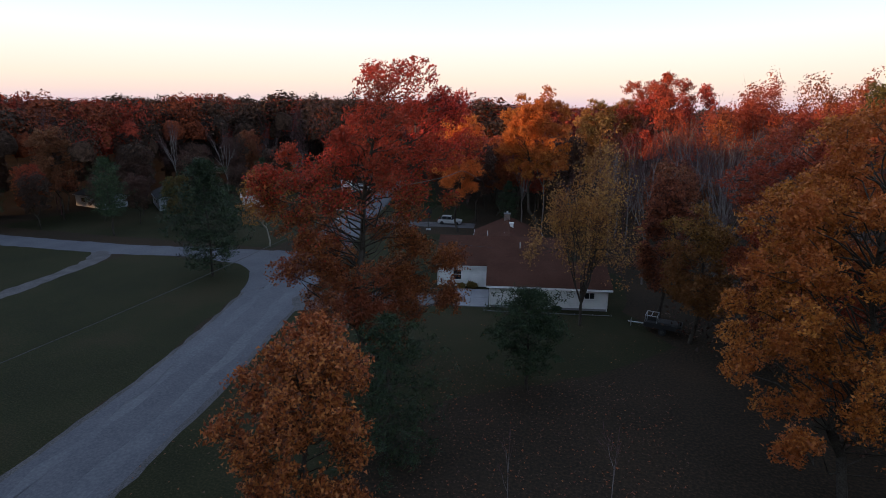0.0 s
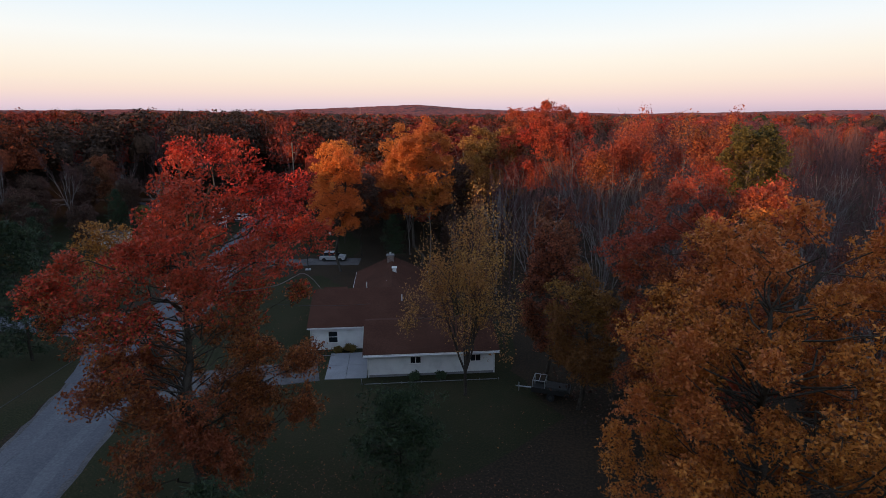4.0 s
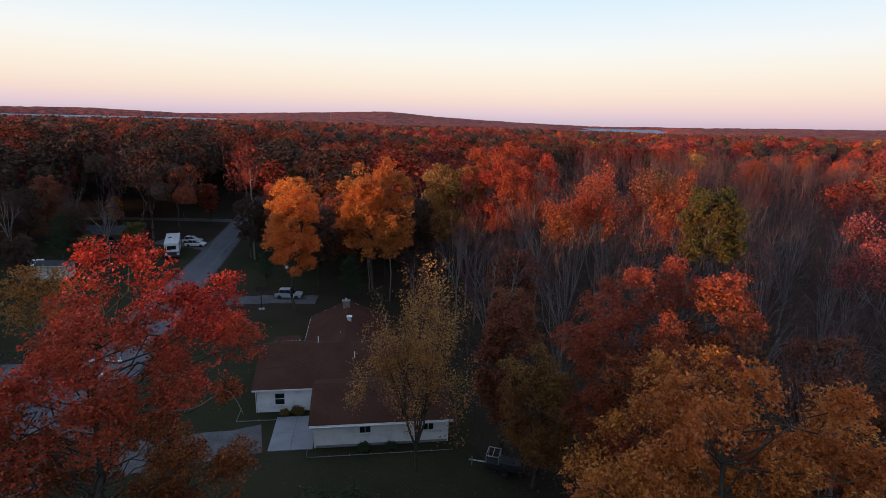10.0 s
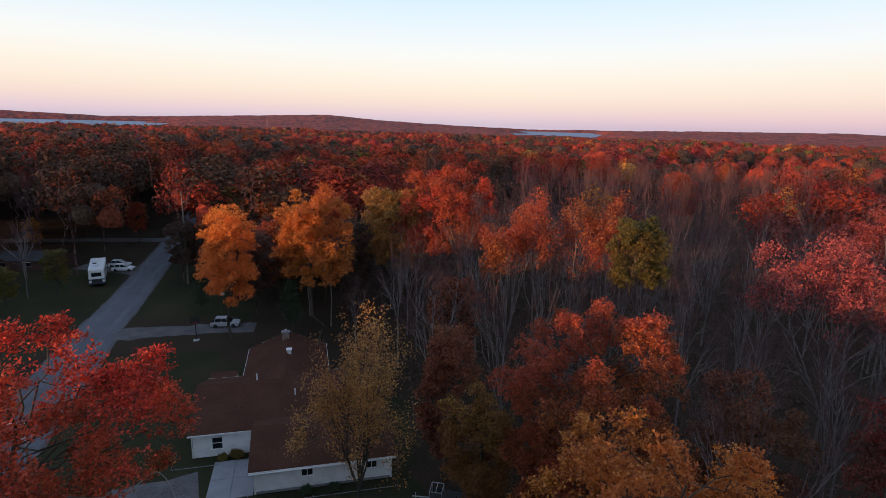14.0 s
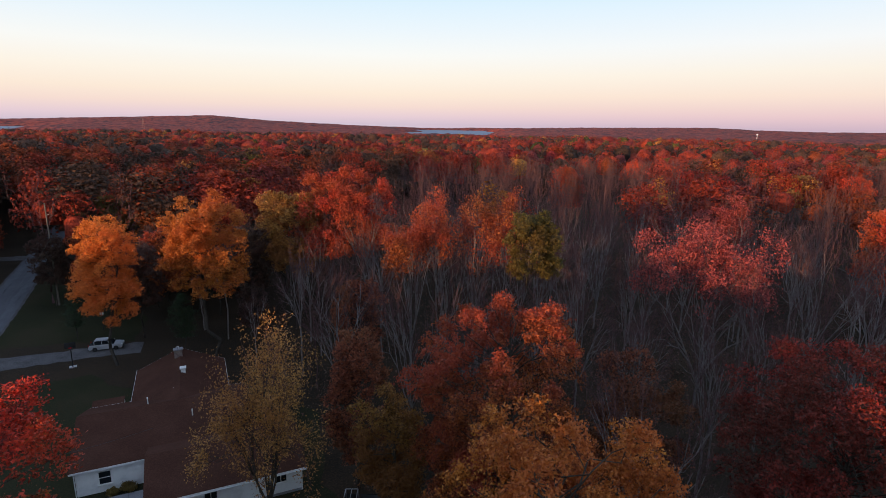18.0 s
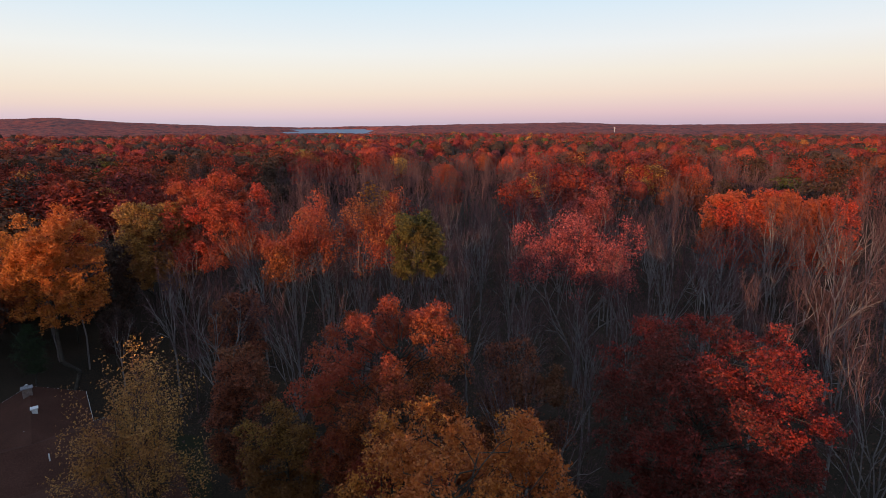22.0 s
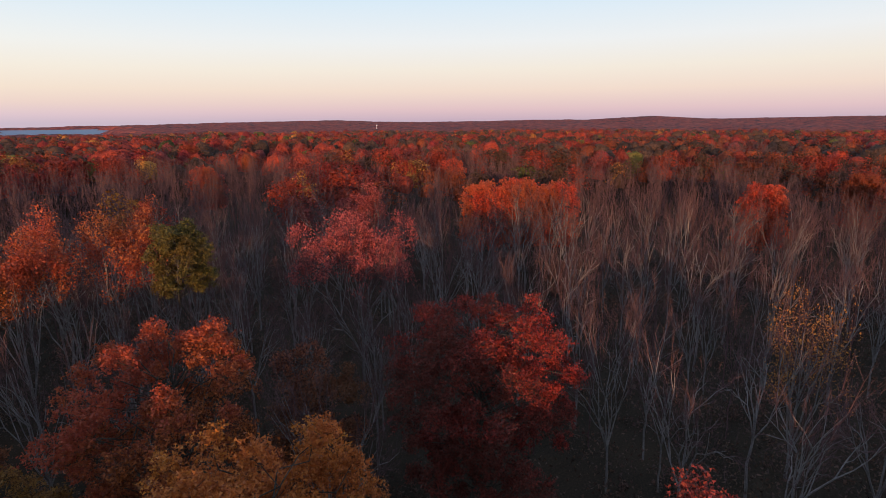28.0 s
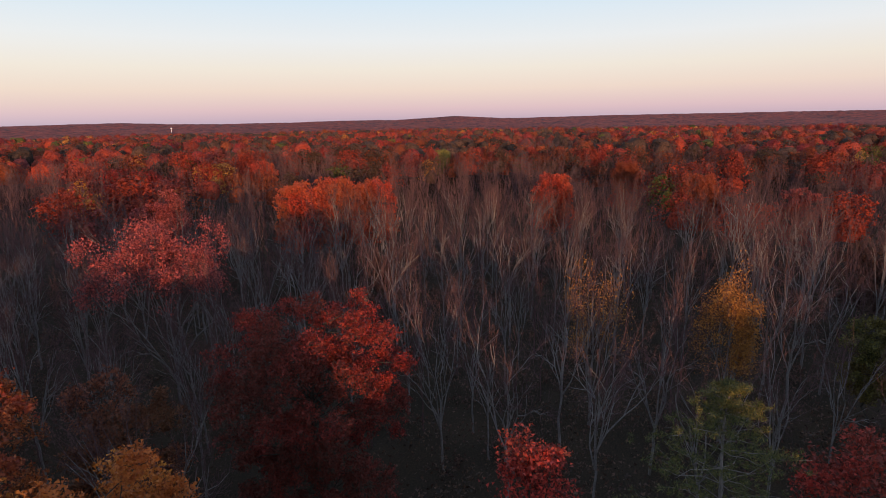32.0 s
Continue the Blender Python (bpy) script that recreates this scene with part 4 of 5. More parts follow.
def mix_at(x, y, r):
    """Which tree grows here: bare woods to the east, reds and browns to the west and beyond."""
    az, far = math.degrees(math.atan2(x, y)), math.hypot(x, y)
    stand = noise.noise((x * 0.013, y * 0.013, 3.1)) + 0.25 * noise.noise((x * 0.05, y * 0.05, 7.7))
    east = float(smooth(-8, 14, az))
    bare = 0.26 + east * (0.68 - 0.52 * float(smooth(160, 420, far))) + stand * (0.3 + 0.7 * float(smooth(150, 260, far)))
    if az < -14 and far < 600 and r.random() < 0.88:
        v = r.random() + stand * 0.3
        return "brown" if v < 0.50 else "bare" if v < 0.58 else "rust" if v < 0.80 else "red"
    if r.random() < bare:
        return "bare"
    v = r.random() * 0.6 + 0.2 + 0.7 * noise.noise((x * 0.02, y * 0.02, 11.3)) + 0.3 * noise.noise((x * 0.006, y * 0.006, 17.0))
    return "brown" if v < 0.36 else "rust" if v < 0.48 else "red" if v < 0.66 else "crimson" if v < 0.74 else "pink" if v < 0.80 else "olive" if v < 0.85 else "orange" if v < 0.89 else "red"


count = 0
tries = 0
while count < 235 and tries < 12000:
    tries += 1
    r, az = math.sqrt(rt.uniform(36 ** 2, 122 ** 2)), rt.uniform(-62, 112)
    x, y = r * math.sin(radians(az)), r * math.cos(radians(az))
    if not free(x, y, 6.8 if az > 5 else 6.0):
        continue
    taken.append((x, y))
    kind = mix_at(x, y, rt)
    if kind != "bare" and az > -10:
        kind = "bare" if rt.random() < (0.62 if r < 75 else 0.8) else "brown"
    h = rt.uniform(17, 22) + 1.5 * (r > 80) + 0.7 * (az > 50 and r > 58) if kind == "bare" else rt.uniform(9, 15) if r < 75 and az > 5 else rt.uniform(13, 20)
    if r < 55:
        h = min(h, 19.5)
    if kind == "brown" and az > 0 and rt.random() < 0.4:
        kind = "russet"
    placed(kind, x, y, h, rt.uniform(0, 6.28))
    count += 1


# ---- the woods beyond, joined by kind ----
def template(kind, quads, size, rng):
    """One rough tree in a few dozen leaf clumps, or in spikes for a bare one; height 20."""
    if kind == "bare":
        rows, _ = forked(rng, 20, rng.uniform(6, 9), rng.uniform(2.8, 4.0), 4, 5 if quads > 150 else 4 if quads > 60 else 3, 0.16)
        rows = np.concatenate(rows)
        rows[:, 6] = np.maximum(rows[:, 6] * 0.8, size)
        return blades(rng, rows).reshape(-1, 3, 3)
    lobes = rng.normal(size=(15, 3))
    lobes /= np.linalg.norm(lobes, axis=1, keepdims=True)
    lobes[:, 2] = np.where(lobes[:, 2] < -0.5, -lobes[:, 2], lobes[:, 2])
    lobes = lobes * np.array([3.3, 3.3, 4.2]) * rng.uniform(0.75, 1.1, (15, 1)) + np.array([0, 0, 13.6])
    d = rng.normal(size=(quads, 3))
    d /= np.linalg.norm(d, axis=1, keepdims=True)
    d[:, 2] = np.where(d[:, 2] < -0.5, -d[:, 2], d[:, 2])
    c = lobes[rng.integers(0, 15, quads)] + d * np.array([1.9, 1.9, 2.2]) * rng.uniform(0.75, 1.05, (quads, 1))
    v = leaf_tris(rng, c, size, 0.9, 0.3, d)[0].reshape(-1, 3, 3)
    return v


ball = bmesh.new()
bmesh.ops.create_icosphere(ball, subdivisions=2, radius=1.0)
for f in [f for f in ball.faces if f.calc_center_median().z < -0.45]:
    ball.faces.remove(f)
for w in [w for w in ball.verts if not w.link_faces]:
    ball.verts.remove(w)
ball.verts.index_update()
BALL_V = np.array([w.co[:] for w in ball.verts])
BALL_F = np.array([[w.index for w in f.verts] for f in ball.faces])
ball.free()


def body(rng, part_of=1.0):
    """A knobbly crown body; height 20."""
    knobs = rng.normal(size=(9, 3))
    knobs /= np.linalg.norm(knobs, axis=1, keepdims=True)
    near = np.exp(-5 * (1 - BALL_V @ knobs.T)).max(1)
    swell = 0.74 + 0.34 * near + rng.normal(size=len(BALL_V)) * 0.04
    return BALL_V * swell[:, None] * np.array([4.4, 4.4, 7.2]) * part_of + np.array([0, 0, 12.6])


def woods(name, kinds, spots, quads, size, twigs, reach, seed, core=0.9):
    """Joins the trees of each kind into one mesh."""
    rng = np.random.default_rng(seed)
    for kind in kinds:
        mine = np.array([s[:4] for s in spots if s[4] == kind])
        if not len(mine):
            continue
        cores = [body(rng, core) for _ in range(6)]
        var = [template(kind, twigs if kind == "bare" else quads, size if kind != "bare" else 0.009 + reach * 0.00004, rng) for _ in range(5)]
        out = []
        for k in range(5):
            some = mine[k::5]
            if not len(some):
                continue
            a = rng.uniform(0, 6.28, len(some))
            v = var[k].reshape(-1, 3)
            s = some[:, 3:4] / 20
            wide = s * rng.uniform(0.75, 1.5, s.shape)
            x = (v[None, :, 0] * np.cos(a)[:, None] - v[None, :, 1] * np.sin(a)[:, None]) * wide + some[:, 0:1]
            y = (v[None, :, 0] * np.sin(a)[:, None] + v[None, :, 1] * np.cos(a)[:, None]) * wide + some[:, 1:2]
            z = v[None, :, 2] * s + some[:, 2:3]
            out.append(np.stack([x, y, z], -1).reshape(-1, 3))
        v = np.concatenate(out)
        leaves = np.concatenate(out)
        k = len(leaves) // 3
        if kind == "bare":
            me = mesh_np(name, leaves, np.arange(k * 3).reshape(-1, 3), TWIG)
        else:
            verts, faces = [], []
            for x, y, z, h in mine:
                a, s = rng.uniform(0, 6.28), h / 20
                v = cores[rng.integers(0, 6)]
                w = s * rng.uniform(1.0, 1.5)
                faces.append(BALL_F + len(verts) * len(BALL_V))
                verts.append(np.stack([(v[:, 0] * np.cos(a) - v[:, 1] * np.sin(a)) * w + x, (v[:, 0] * np.sin(a) + v[:, 1] * np.cos(a)) * w + y, v[:, 2] * s + z], 1))
            nv, nf = len(verts) * len(BALL_V), len(verts) * len(BALL_F)
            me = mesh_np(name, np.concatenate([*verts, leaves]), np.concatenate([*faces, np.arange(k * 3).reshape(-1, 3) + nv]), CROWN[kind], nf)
        tagged(new(name, me), "leafless grey woods with fine twigs" if kind == "bare" else NAMES[kind] + " autumn woods reaching to the distance", "woods", kind="stuff")


def spread(r0, r1, az0, az1, gap, seed, near=False):
    """Jittered rows of places between two distances."""
    rng = random.Random(seed)
    out = []
    n = int(2 * r1 / gap)
    for i in range(n):
        for j in range(n):
            x, y = -r1 + (i + rng.uniform(0.05, 0.95)) * gap, -r1 + (j + rng.uniform(0.05, 0.95)) * gap
            r = math.hypot(x, y)
            if not r0 < r < r1:
                continue
            az = math.degrees(math.atan2(x, y))
            if not az0 < az < az1:
                continue
            if near and (inside(YARD, x, y) or inside(LANE, x, y)):
                continue
            if -82 < x < -50 and 100 < y < 215 and abs(x - np.interp(y, [100, 150, 170, 215], [-57, -72, -78, -91])) < 5:
                continue
            kind = mix_at(x, y, rng)
            if kind == "bare" and 0 < az < 112 and r < 330 and rng.random() < 0.3:
                continue
            h = rng.uniform(17.5, 24.0) + 3.5 * noise.noise((x * 0.01, y * 0.01, 1.0)) + 2.0 * float(smooth(-10, -25, az))
            z = float(ground_z(r, az)) if r > 480 else 0.0
            out.append((x, y, z, h, kind))
    return out


ALL = ["bare", "brown", "rust", "red", "pink", "crimson", "olive", "orange"]


def thicket(name, spots, label, seed):
    """Leafless trees in some detail, joined."""
    rng = np.random.default_rng(seed)
    var = []
    for k in range(4):
        (v0, f0), (v1, f1), _ = bare(R(seed + k), 20, 8, 3.4, 4, 5, 0.11)
        var.append((np.concatenate([v0, v1]), np.concatenate([f0[:, [0, 1, 2]], f0[:, [0, 2, 3]], f1 + len(v0)])))
    vs, fs, n = [], [], 0
    for k, (x, y, h) in enumerate(spots):
        v, f = var[k % 4]
        a, s = rng.uniform(0, 6.28), h / 20
        w = np.stack([(v[:, 0] * math.cos(a) - v[:, 1] * math.sin(a)) * s + x, (v[:, 0] * math.sin(a) + v[:, 1] * math.cos(a)) * s + y, v[:, 2] * s], 1)
        vs.append(w), fs.append(f + n)
        n += len(v)
    tagged(new(name, mesh_np(name, np.concatenate(vs), np.concatenate(fs), TWIG)), label, "woods", kind="stuff")


more = []
for _ in range(9000):
    r, az = math.sqrt(rt.uniform(42 ** 2, 125 ** 2)), rt.uniform(-2, 112)
    x, y = r * math.sin(radians(az)), r * math.cos(radians(az))
    if len(more) < 60 and free(x, y, 3.4):
        taken.append((x, y))
        more.append((x, y, rt.uniform(15, 19) if r < 58 else rt.uniform(17, 22.5)))
thicket("bare_thicket", more, "dense leafless grey trees with fine twigs", 300)


def undergrowth(name, n, seed):
    """Low brown brush and saplings on the forest floor."""
    rng = np.random.default_rng(seed)
    out, k = [], 0
    while len(out) < n:
        r, az = math.sqrt(rng.uniform(30 ** 2, 150 ** 2)), rng.uniform(-4, 114)
        x, y = r * math.sin(radians(az)), r * math.cos(radians(az))
        if inside(YARD, x, y) or inside(LANE, x, y):
            continue
        h = rng.uniform(0.8, 4.5)
        m = 40
        out.append(np.stack([x + rng.normal(size=m) * h * 0.4, y + rng.normal(size=m) * h * 0.4, rng.uniform(0.1, 1, m) * h], 1))
    v, f = leaf_tris(rng, np.concatenate(out), 0.3, 0.8, 0.4)
    tagged(new(name, mesh_np(name, v, f, LEAF["brown"])), "dull brown undergrowth on the forest floor", "undergrowth", kind="stuff")


undergrowth("undergrowth", 3200, 77)
fall = np.random.default_rng(41)
spots = np.stack([fall.uniform(-34, 3, 26000), fall.uniform(-4, 72, 26000)], 1)
spots = spots[fall.random(26000) < 0.12 + 0.8 * (spots[:, 1] < 32) * (spots[:, 0] > -17 - 0.2 * spots[:, 1]) + 0.3 * (np.hypot(spots[:, 0] + 20, spots[:, 1] - 25) < 9)]
spots = np.array([p for p in spots if inside([(-30, -4), (2, -4), (4, 20), (3, 41), (-1, 49), (-2, 62), (-10, 71), (-27, 71), (-37, 62), (-38, 42), (-33, 22)], *p) and not (-27 < p[0] < 0 and 43 < p[1] < 66)])
for shade, share in (("brown", 0), ("russet", 1), ("copper", 2)):
    some = spots[share::3] if share < 2 else spots[share::9]
    tagged(new("fallen_leaves", mesh_np("fallen_leaves", *leaf_tris(fall, np.c_[some, np.full(len(some), 0.045)], 0.13, 0.8, 3.0), LEAF[shade])), "dry fallen leaves strewn over the lawn", "leaves", kind="stuff")
for x, y, h, seed in ((-5.4, 8.4, 9.0, 71), (-1.8, 10.3, 9.2, 72), (-11.2, 5.0, 7.5, 73)):
    bare_tree("sapling", "slender leafless sapling with pale stem", bare(R(seed), h, h * 0.6, 0.7, 1, 4, 0.035), at(x, y), "saplings")


def shade_height(x, y, z, h, kind):
    """Heights of the unseen western woods, in belts that set each tree's shade line."""
    side = y - 0.695 * x
    belt = 21.3 if side < -6 else 19.2 if side < 5.5 else 28 if side < 31.5 else 17.5 if side < 44 else 28.5 if side < 76 else 25.5
    return belt + (h - 21) * 0.35


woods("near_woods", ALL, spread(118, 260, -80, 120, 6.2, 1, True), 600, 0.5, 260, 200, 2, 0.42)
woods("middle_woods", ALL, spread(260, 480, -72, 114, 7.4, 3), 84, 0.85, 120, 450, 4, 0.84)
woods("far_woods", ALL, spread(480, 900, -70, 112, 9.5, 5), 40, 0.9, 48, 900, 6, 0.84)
# Unseen trees behind the view, added to block the low sun.
woods("western_woods", ["brown", "rust", "red", "bare"], [(*s[:3], shade_height(*s), s[4]) for s in spread(26, 240, -180, 180, 7.0, 7, True) if not -80 < math.degrees(math.atan2(s[0], s[1])) < 118], 40, 1.6, 60, 700, 8, 1.0)
# Unseen low brush, added to stop sun slipping beneath those crowns.
woods("western_thicket", ["brown"], [(*s[:3], (5, 9.5)[k % 2], "brown") for k, s in enumerate(spread(26, 170, -180, -60, 6.0, 17, True)) if not -80 < math.degrees(math.atan2(s[0], s[1])) < 118], 20, 0.8, 0, 0, 18, 1.2)

CANOPY, _cnt, _cbs = mat("far_canopy")
_n1, _r1 = noise_ramp(_cnt, 0.03, [(0.035, 0.02, 0.022), (0.24, 0.048, 0.036), (0.42, 0.10, 0.05)], 4.0, (0.42, 0.5, 0.6), 0.7)
_n2, _r2 = noise_ramp(_cnt, 0.004, [(0.065, 0.048, 0.055), (0.24, 0.062, 0.055), (0.14, 0.065, 0.068)], 4.0, (0.4, 0.5, 0.6))
_cnt.links.new(mixed(_cnt, 0.5, _r1.outputs[0], _r2.outputs[0]), _cbs.inputs["Base Color"])
_bump = node(_cnt, "ShaderNodeBump", Strength=1.0, Distance=14.0)
_cnt.links.new(_n1.outputs["Fac"], _bump.inputs["Height"])
_cnt.links.new(_bump.outputs[0], _cbs.inputs["Normal"])
_cbs.inputs["Roughness"].default_value = 0.9
_cbs.inputs["Specular IOR Level"].default_value = 0.1
crng = np.random.default_rng(9)


def canopy_z(r, az):
    """Tree tops: every crown a bump of its own height."""
    x, y = r * np.sin(np.radians(az)), r * np.cos(np.radians(az))
    wave = np.sin(x * 0.31 + 2 * np.sin(y * 0.05)) * np.sin(y * 0.29 + 2 * np.sin(x * 0.043)) + 0.8 * np.sin(x * 0.021 + 1.3 * np.sin(y * 0.013)) * np.sin(y * 0.017)
    return ground_z(r, az) + 14.5 + 2.2 * wave + crng.uniform(-1.3, 1.3, r.shape) - 19 * lake_at(az, r) * smooth(1700, 2000, r) * (1 - smooth(4300, 4450, r))


tagged(polar_sheet("distant_woods", np.geomspace(840, 4850, 200), np.arange(-72, 116, 0.36), canopy_z, CANOPY),
       "endless red-brown woods on distant hills", "woods", kind="stuff")


# ---- the house ----
HOUSE = Matrix.Translation((-15.53, 45.46, 0)) @ Matrix.Rotation(math.atan2(0.2337, 0.972), 4, "Z")
house = thing("house", HOUSE, "white-sided single-storey house with brown shingle roofs", "house")


def gable_block(u0, u1, v0, v1, eave, ridge, along, over=0.42):
    """Walls and a pitched roof with thickness, eave boards and rake boards."""
    part("wall", box(((u0 + u1) / 2, (v0 + v1) / 2, eave / 2), (u1 - u0, v1 - v0, eave)), SIDING, house)
    if along == "u":
        a0, a1, b0, b1 = u0 - over, u1 + over, v0 - over, v1 + over
    else:
        a0, a1, b0, b1 = v0 - over, v1 + over, u0 - over, u1 + over
    bc = (b0 + b1) / 2
    drop = (ridge - eave) * over / (bc - b0 - over)
    prof = [(b0, eave - drop), (b0, eave - drop + 0.16), (bc, ridge + 0.16), (b1, eave - drop + 0.16), (b1, eave - drop), (bc, ridge)]
    bm = prism(prof, a0, a1)
    gb = prism([(b0 + over, eave - 0.01), (bc, ridge - 0.02), (b1 - over, eave - 0.01)], a0 + over, a1 - over)
    turn = Matrix() if along == "u" else Matrix(((0, 1, 0, 0), (1, 0, 0, 0), (0, 0, 1, 0), (0, 0, 0, 1)))
    for b in (bm, gb):
        bmesh.ops.transform(b, matrix=turn, verts=b.verts)
        bmesh.ops.recalc_face_normals(b, faces=b.faces)
    roof = part("roof", bm, ROOF, house, "brown shingle roof")
    part("gable", gb, SIDING, house)
    for e in (b0 - 0.02, b1 + 0.02):
        fb = box(((a0 + a1) / 2, e, eave - drop + 0.07), (a1 - a0, 0.04, 0.17), 0.01)
        bmesh.ops.transform(fb, matrix=turn, verts=fb.verts)
        part("eave_board", fb, TRIM, roof, "white eave board")
    for a in (a0 - 0.02, a1 + 0.02):
        for s0, s1 in ((b0, bc), (b1, bc)):
            rb = bmesh.new()
            prism([(s0, eave - drop - 0.01), (s0, eave - drop + 0.15), (s1, ridge + 0.15), (s1, ridge - 0.01)], a - 0.02, a + 0.02, rb)
            bmesh.ops.transform(rb, matrix=turn, verts=rb.verts)
            bmesh.ops.recalc_face_normals(rb, faces=rb.faces)
            part("rake_board", rb, TRIM if along == "v" else ROOF, roof)
    return roof


front_roof = gable_block(0.0, 12.7, 0.0, 9.2, 2.55, 4.08, "u")
main_roof = gable_block(-6.4, 9.0, 7.0, 19.0, 2.75, 4.95, "u")
rear_roof = gable_block(-2.4, 7.2, 13.2, 27.6, 2.75, 4.85, "v", 0.4)


def window(u, v, z, w, h, panes=2, sill=True, wide=True):
    win = part("window", box((u, v - 0.02, z), (w, 0.05, h)), GLASS, house, "dark glazed window")
    f = 0.07
    for c, s in (((u, v - 0.045, z + h / 2), (w + 2 * f, 0.07, f)), ((u, v - 0.045, z - h / 2), (w + 2 * f, 0.07, f)),
                 ((u - w / 2, v - 0.045, z), (f, 0.07, h)), ((u + w / 2, v - 0.045, z), (f, 0.07, h))):
        part("window_frame", box(c, s, 0.008), TRIM, win, "white window frame")
    if wide:
        part("mullion", box((u, v - 0.05, z), (0.06, 0.06, h - f), 0.006), TRIM, win)
    else:
        part("mullion", box((u, v - 0.05, z + 0.02), (w - f, 0.06, 0.06), 0.006), TRIM, win)
    if sill:
        part("sill", box((u, v - 0.08, z - h / 2 - 0.05), (w + 0.2, 0.14, 0.05), 0.01), TRIM, win)


window(4.75, 0.0, 1.72, 1.05, 0.72)
window(10.75, 0.0, 1.72, 1.05, 0.72)
window(-4.1, 7.0, 1.5, 1.0, 1.3, wide=False)
# garage door in the short wall that faces the driveway
gd = part("garage_door", box((-0.03, 3.3, 1.1), (0.06, 4.6, 2.2), 0.01), TRIM, house, "white panelled garage door")
for k in range(4):
    part("panel", box((-0.07, 3.3, 0.3 + k * 0.54), (0.03, 4.4, 0.46), 0.01), WHITE_PAINT, gd)
for u in (0.04, 12.66):
    part("corner_board", box((u, -0.03, 1.25), (0.14, 0.05, 2.5), 0.01), TRIM, house, "white corner board")
part("corner_board", box((-6.36, 6.97, 1.35), (0.14, 0.05, 2.7), 0.01), TRIM, house, "white corner board")
part("skirting", box((6.35, -0.02, 0.12), (12.7, 0.06, 0.24)), CONCRETE, house, "concrete foundation strip")
part("gutter", cyl((-0.4, -0.5, 2.40), (13.1, -0.5, 2.40), 0.05, sides=8), TRIM, house, "white gutter")
part("downpipe", cyl((0.1, -0.1, 0.1), (0.1, -0.1, 2.4), 0.045, sides=8), TRIM, house, "white downpipe")
part("downpipe", cyl((-6.5, 6.9, 0.1), (-6.5, 6.9, 2.6), 0.045, sides=8), TRIM, house, "white downpipe")
ch = part("chimney", box((2.2, 25.6, 4.6), (0.9, 0.7, 2.4), 0.03), BRICK_M, house, "pale brick chimney")
part("chimney_cap", box((2.2, 25.6, 5.86), (1.1, 0.9, 0.12), 0.03), CONCRETE, ch)
part("flue", cyl((2.2, 25.6, 5.9), (2.2, 25.6, 6.2), 0.14), STEEL, ch)
va = part("roof_vent", box((2.75, 20.6, 4.9), (0.5, 0.5, 0.9), 0.04), TRIM, house, "white boxy roof vent")
part("vent_hood", box((2.75, 20.6, 5.4), (0.7, 0.7, 0.12), 0.03), TRIM, va)
for u, v, z in ((1.8, 17.0, 4.0), (2.5, 16.6, 4.1), (3.6, 10.6, 4.2), (-0.6, 13.6, 4.9)):
    part("vent_pipe", cyl((u, v, z - 0.5), (u, v, z + 0.75), 0.06, sides=10), TRIM, house, "white vent pipe")
dk = thing("patio_canopy", HOUSE @ Matrix.Translation((-5.2, 20.3, 0)), "low pale-edged canopy behind the house", "canopy")
part("canopy_roof", prism([(-1.2, 2.1), (-1.2, 2.2), (1.2, 2.6), (1.2, 2.5)], -1.6, 1.6), ROOF, dk)
for x in (-1.5, 1.5):
    for y, h in ((-1.1, 2.12), (1.1, 2.5)):
        part("post", box((x, y, h / 2), (0.1, 0.1, h), 0.01), TRIM, dk)
part("edge_board", box((0, -1.23, 2.14), (3.3, 0.04, 0.16)), TRIM, dk, "white edge board")

pad = thing("concrete_pad", HOUSE @ Matrix.Translation((-2.2, 2.8, 0)), "pale concrete pad in front of the garage door", "paving", kind="structure")
for i in range(2):
    for j in range(2):
        part("slab", box((-1.03 + i * 2.06, -1.5 + j * 3.0, 0.03), (2.03, 2.97, 0.1), 0.012), CONCRETE, pad)
edging = thing("garden_edging", HOUSE @ Matrix.Translation((6.2, -1.6, 0)), "low pale garden edging round the flower bed", "edging")
part("rail", box((0, 0, 0.12), (13.0, 0.03, 0.06), 0.005), CONCRETE, edging)
part("rail", box((-6.8, 0.8, 0.12), (0.03, 1.55, 0.06), 0.005), CONCRETE, edging)
for k in range(8):
    part("stake", box((-6.7 + k * 1.91, 0.05, 0.1), (0.06, 0.05, 0.24), 0.008), CONCRETE, edging)
edging2 = thing("garden_edging", HOUSE @ Matrix.Translation((-6.0, 5.2, 0)), "low pale edging beside the wing's flower bed", "edging")
part("rail", box((0, 0, 0.12), (4.4, 0.03, 0.06), 0.005), CONCRETE, edging2)
part("rail", box((-2.2, 1.3, 0.12), (0.03, 2.6, 0.06), 0.005), CONCRETE, edging2)
for k in range(3):
    part("stake", box((-2.1 + k * 2.1, 0.05, 0.1), (0.06, 0.05, 0.24), 0.008), CONCRETE, edging2)


def shrub(x, y, h, r, leaf, label, seed, m=None):
    wood, leaves = oak(R(seed), h, h * 0.2, r, 14, r * 0.38, 22, 7, 0.12, 0.16, 0.04)
    return tree("shrub", label, "shrub", wood, leaves, BARK, leaf, (m or Matrix()) @ at(x, y))


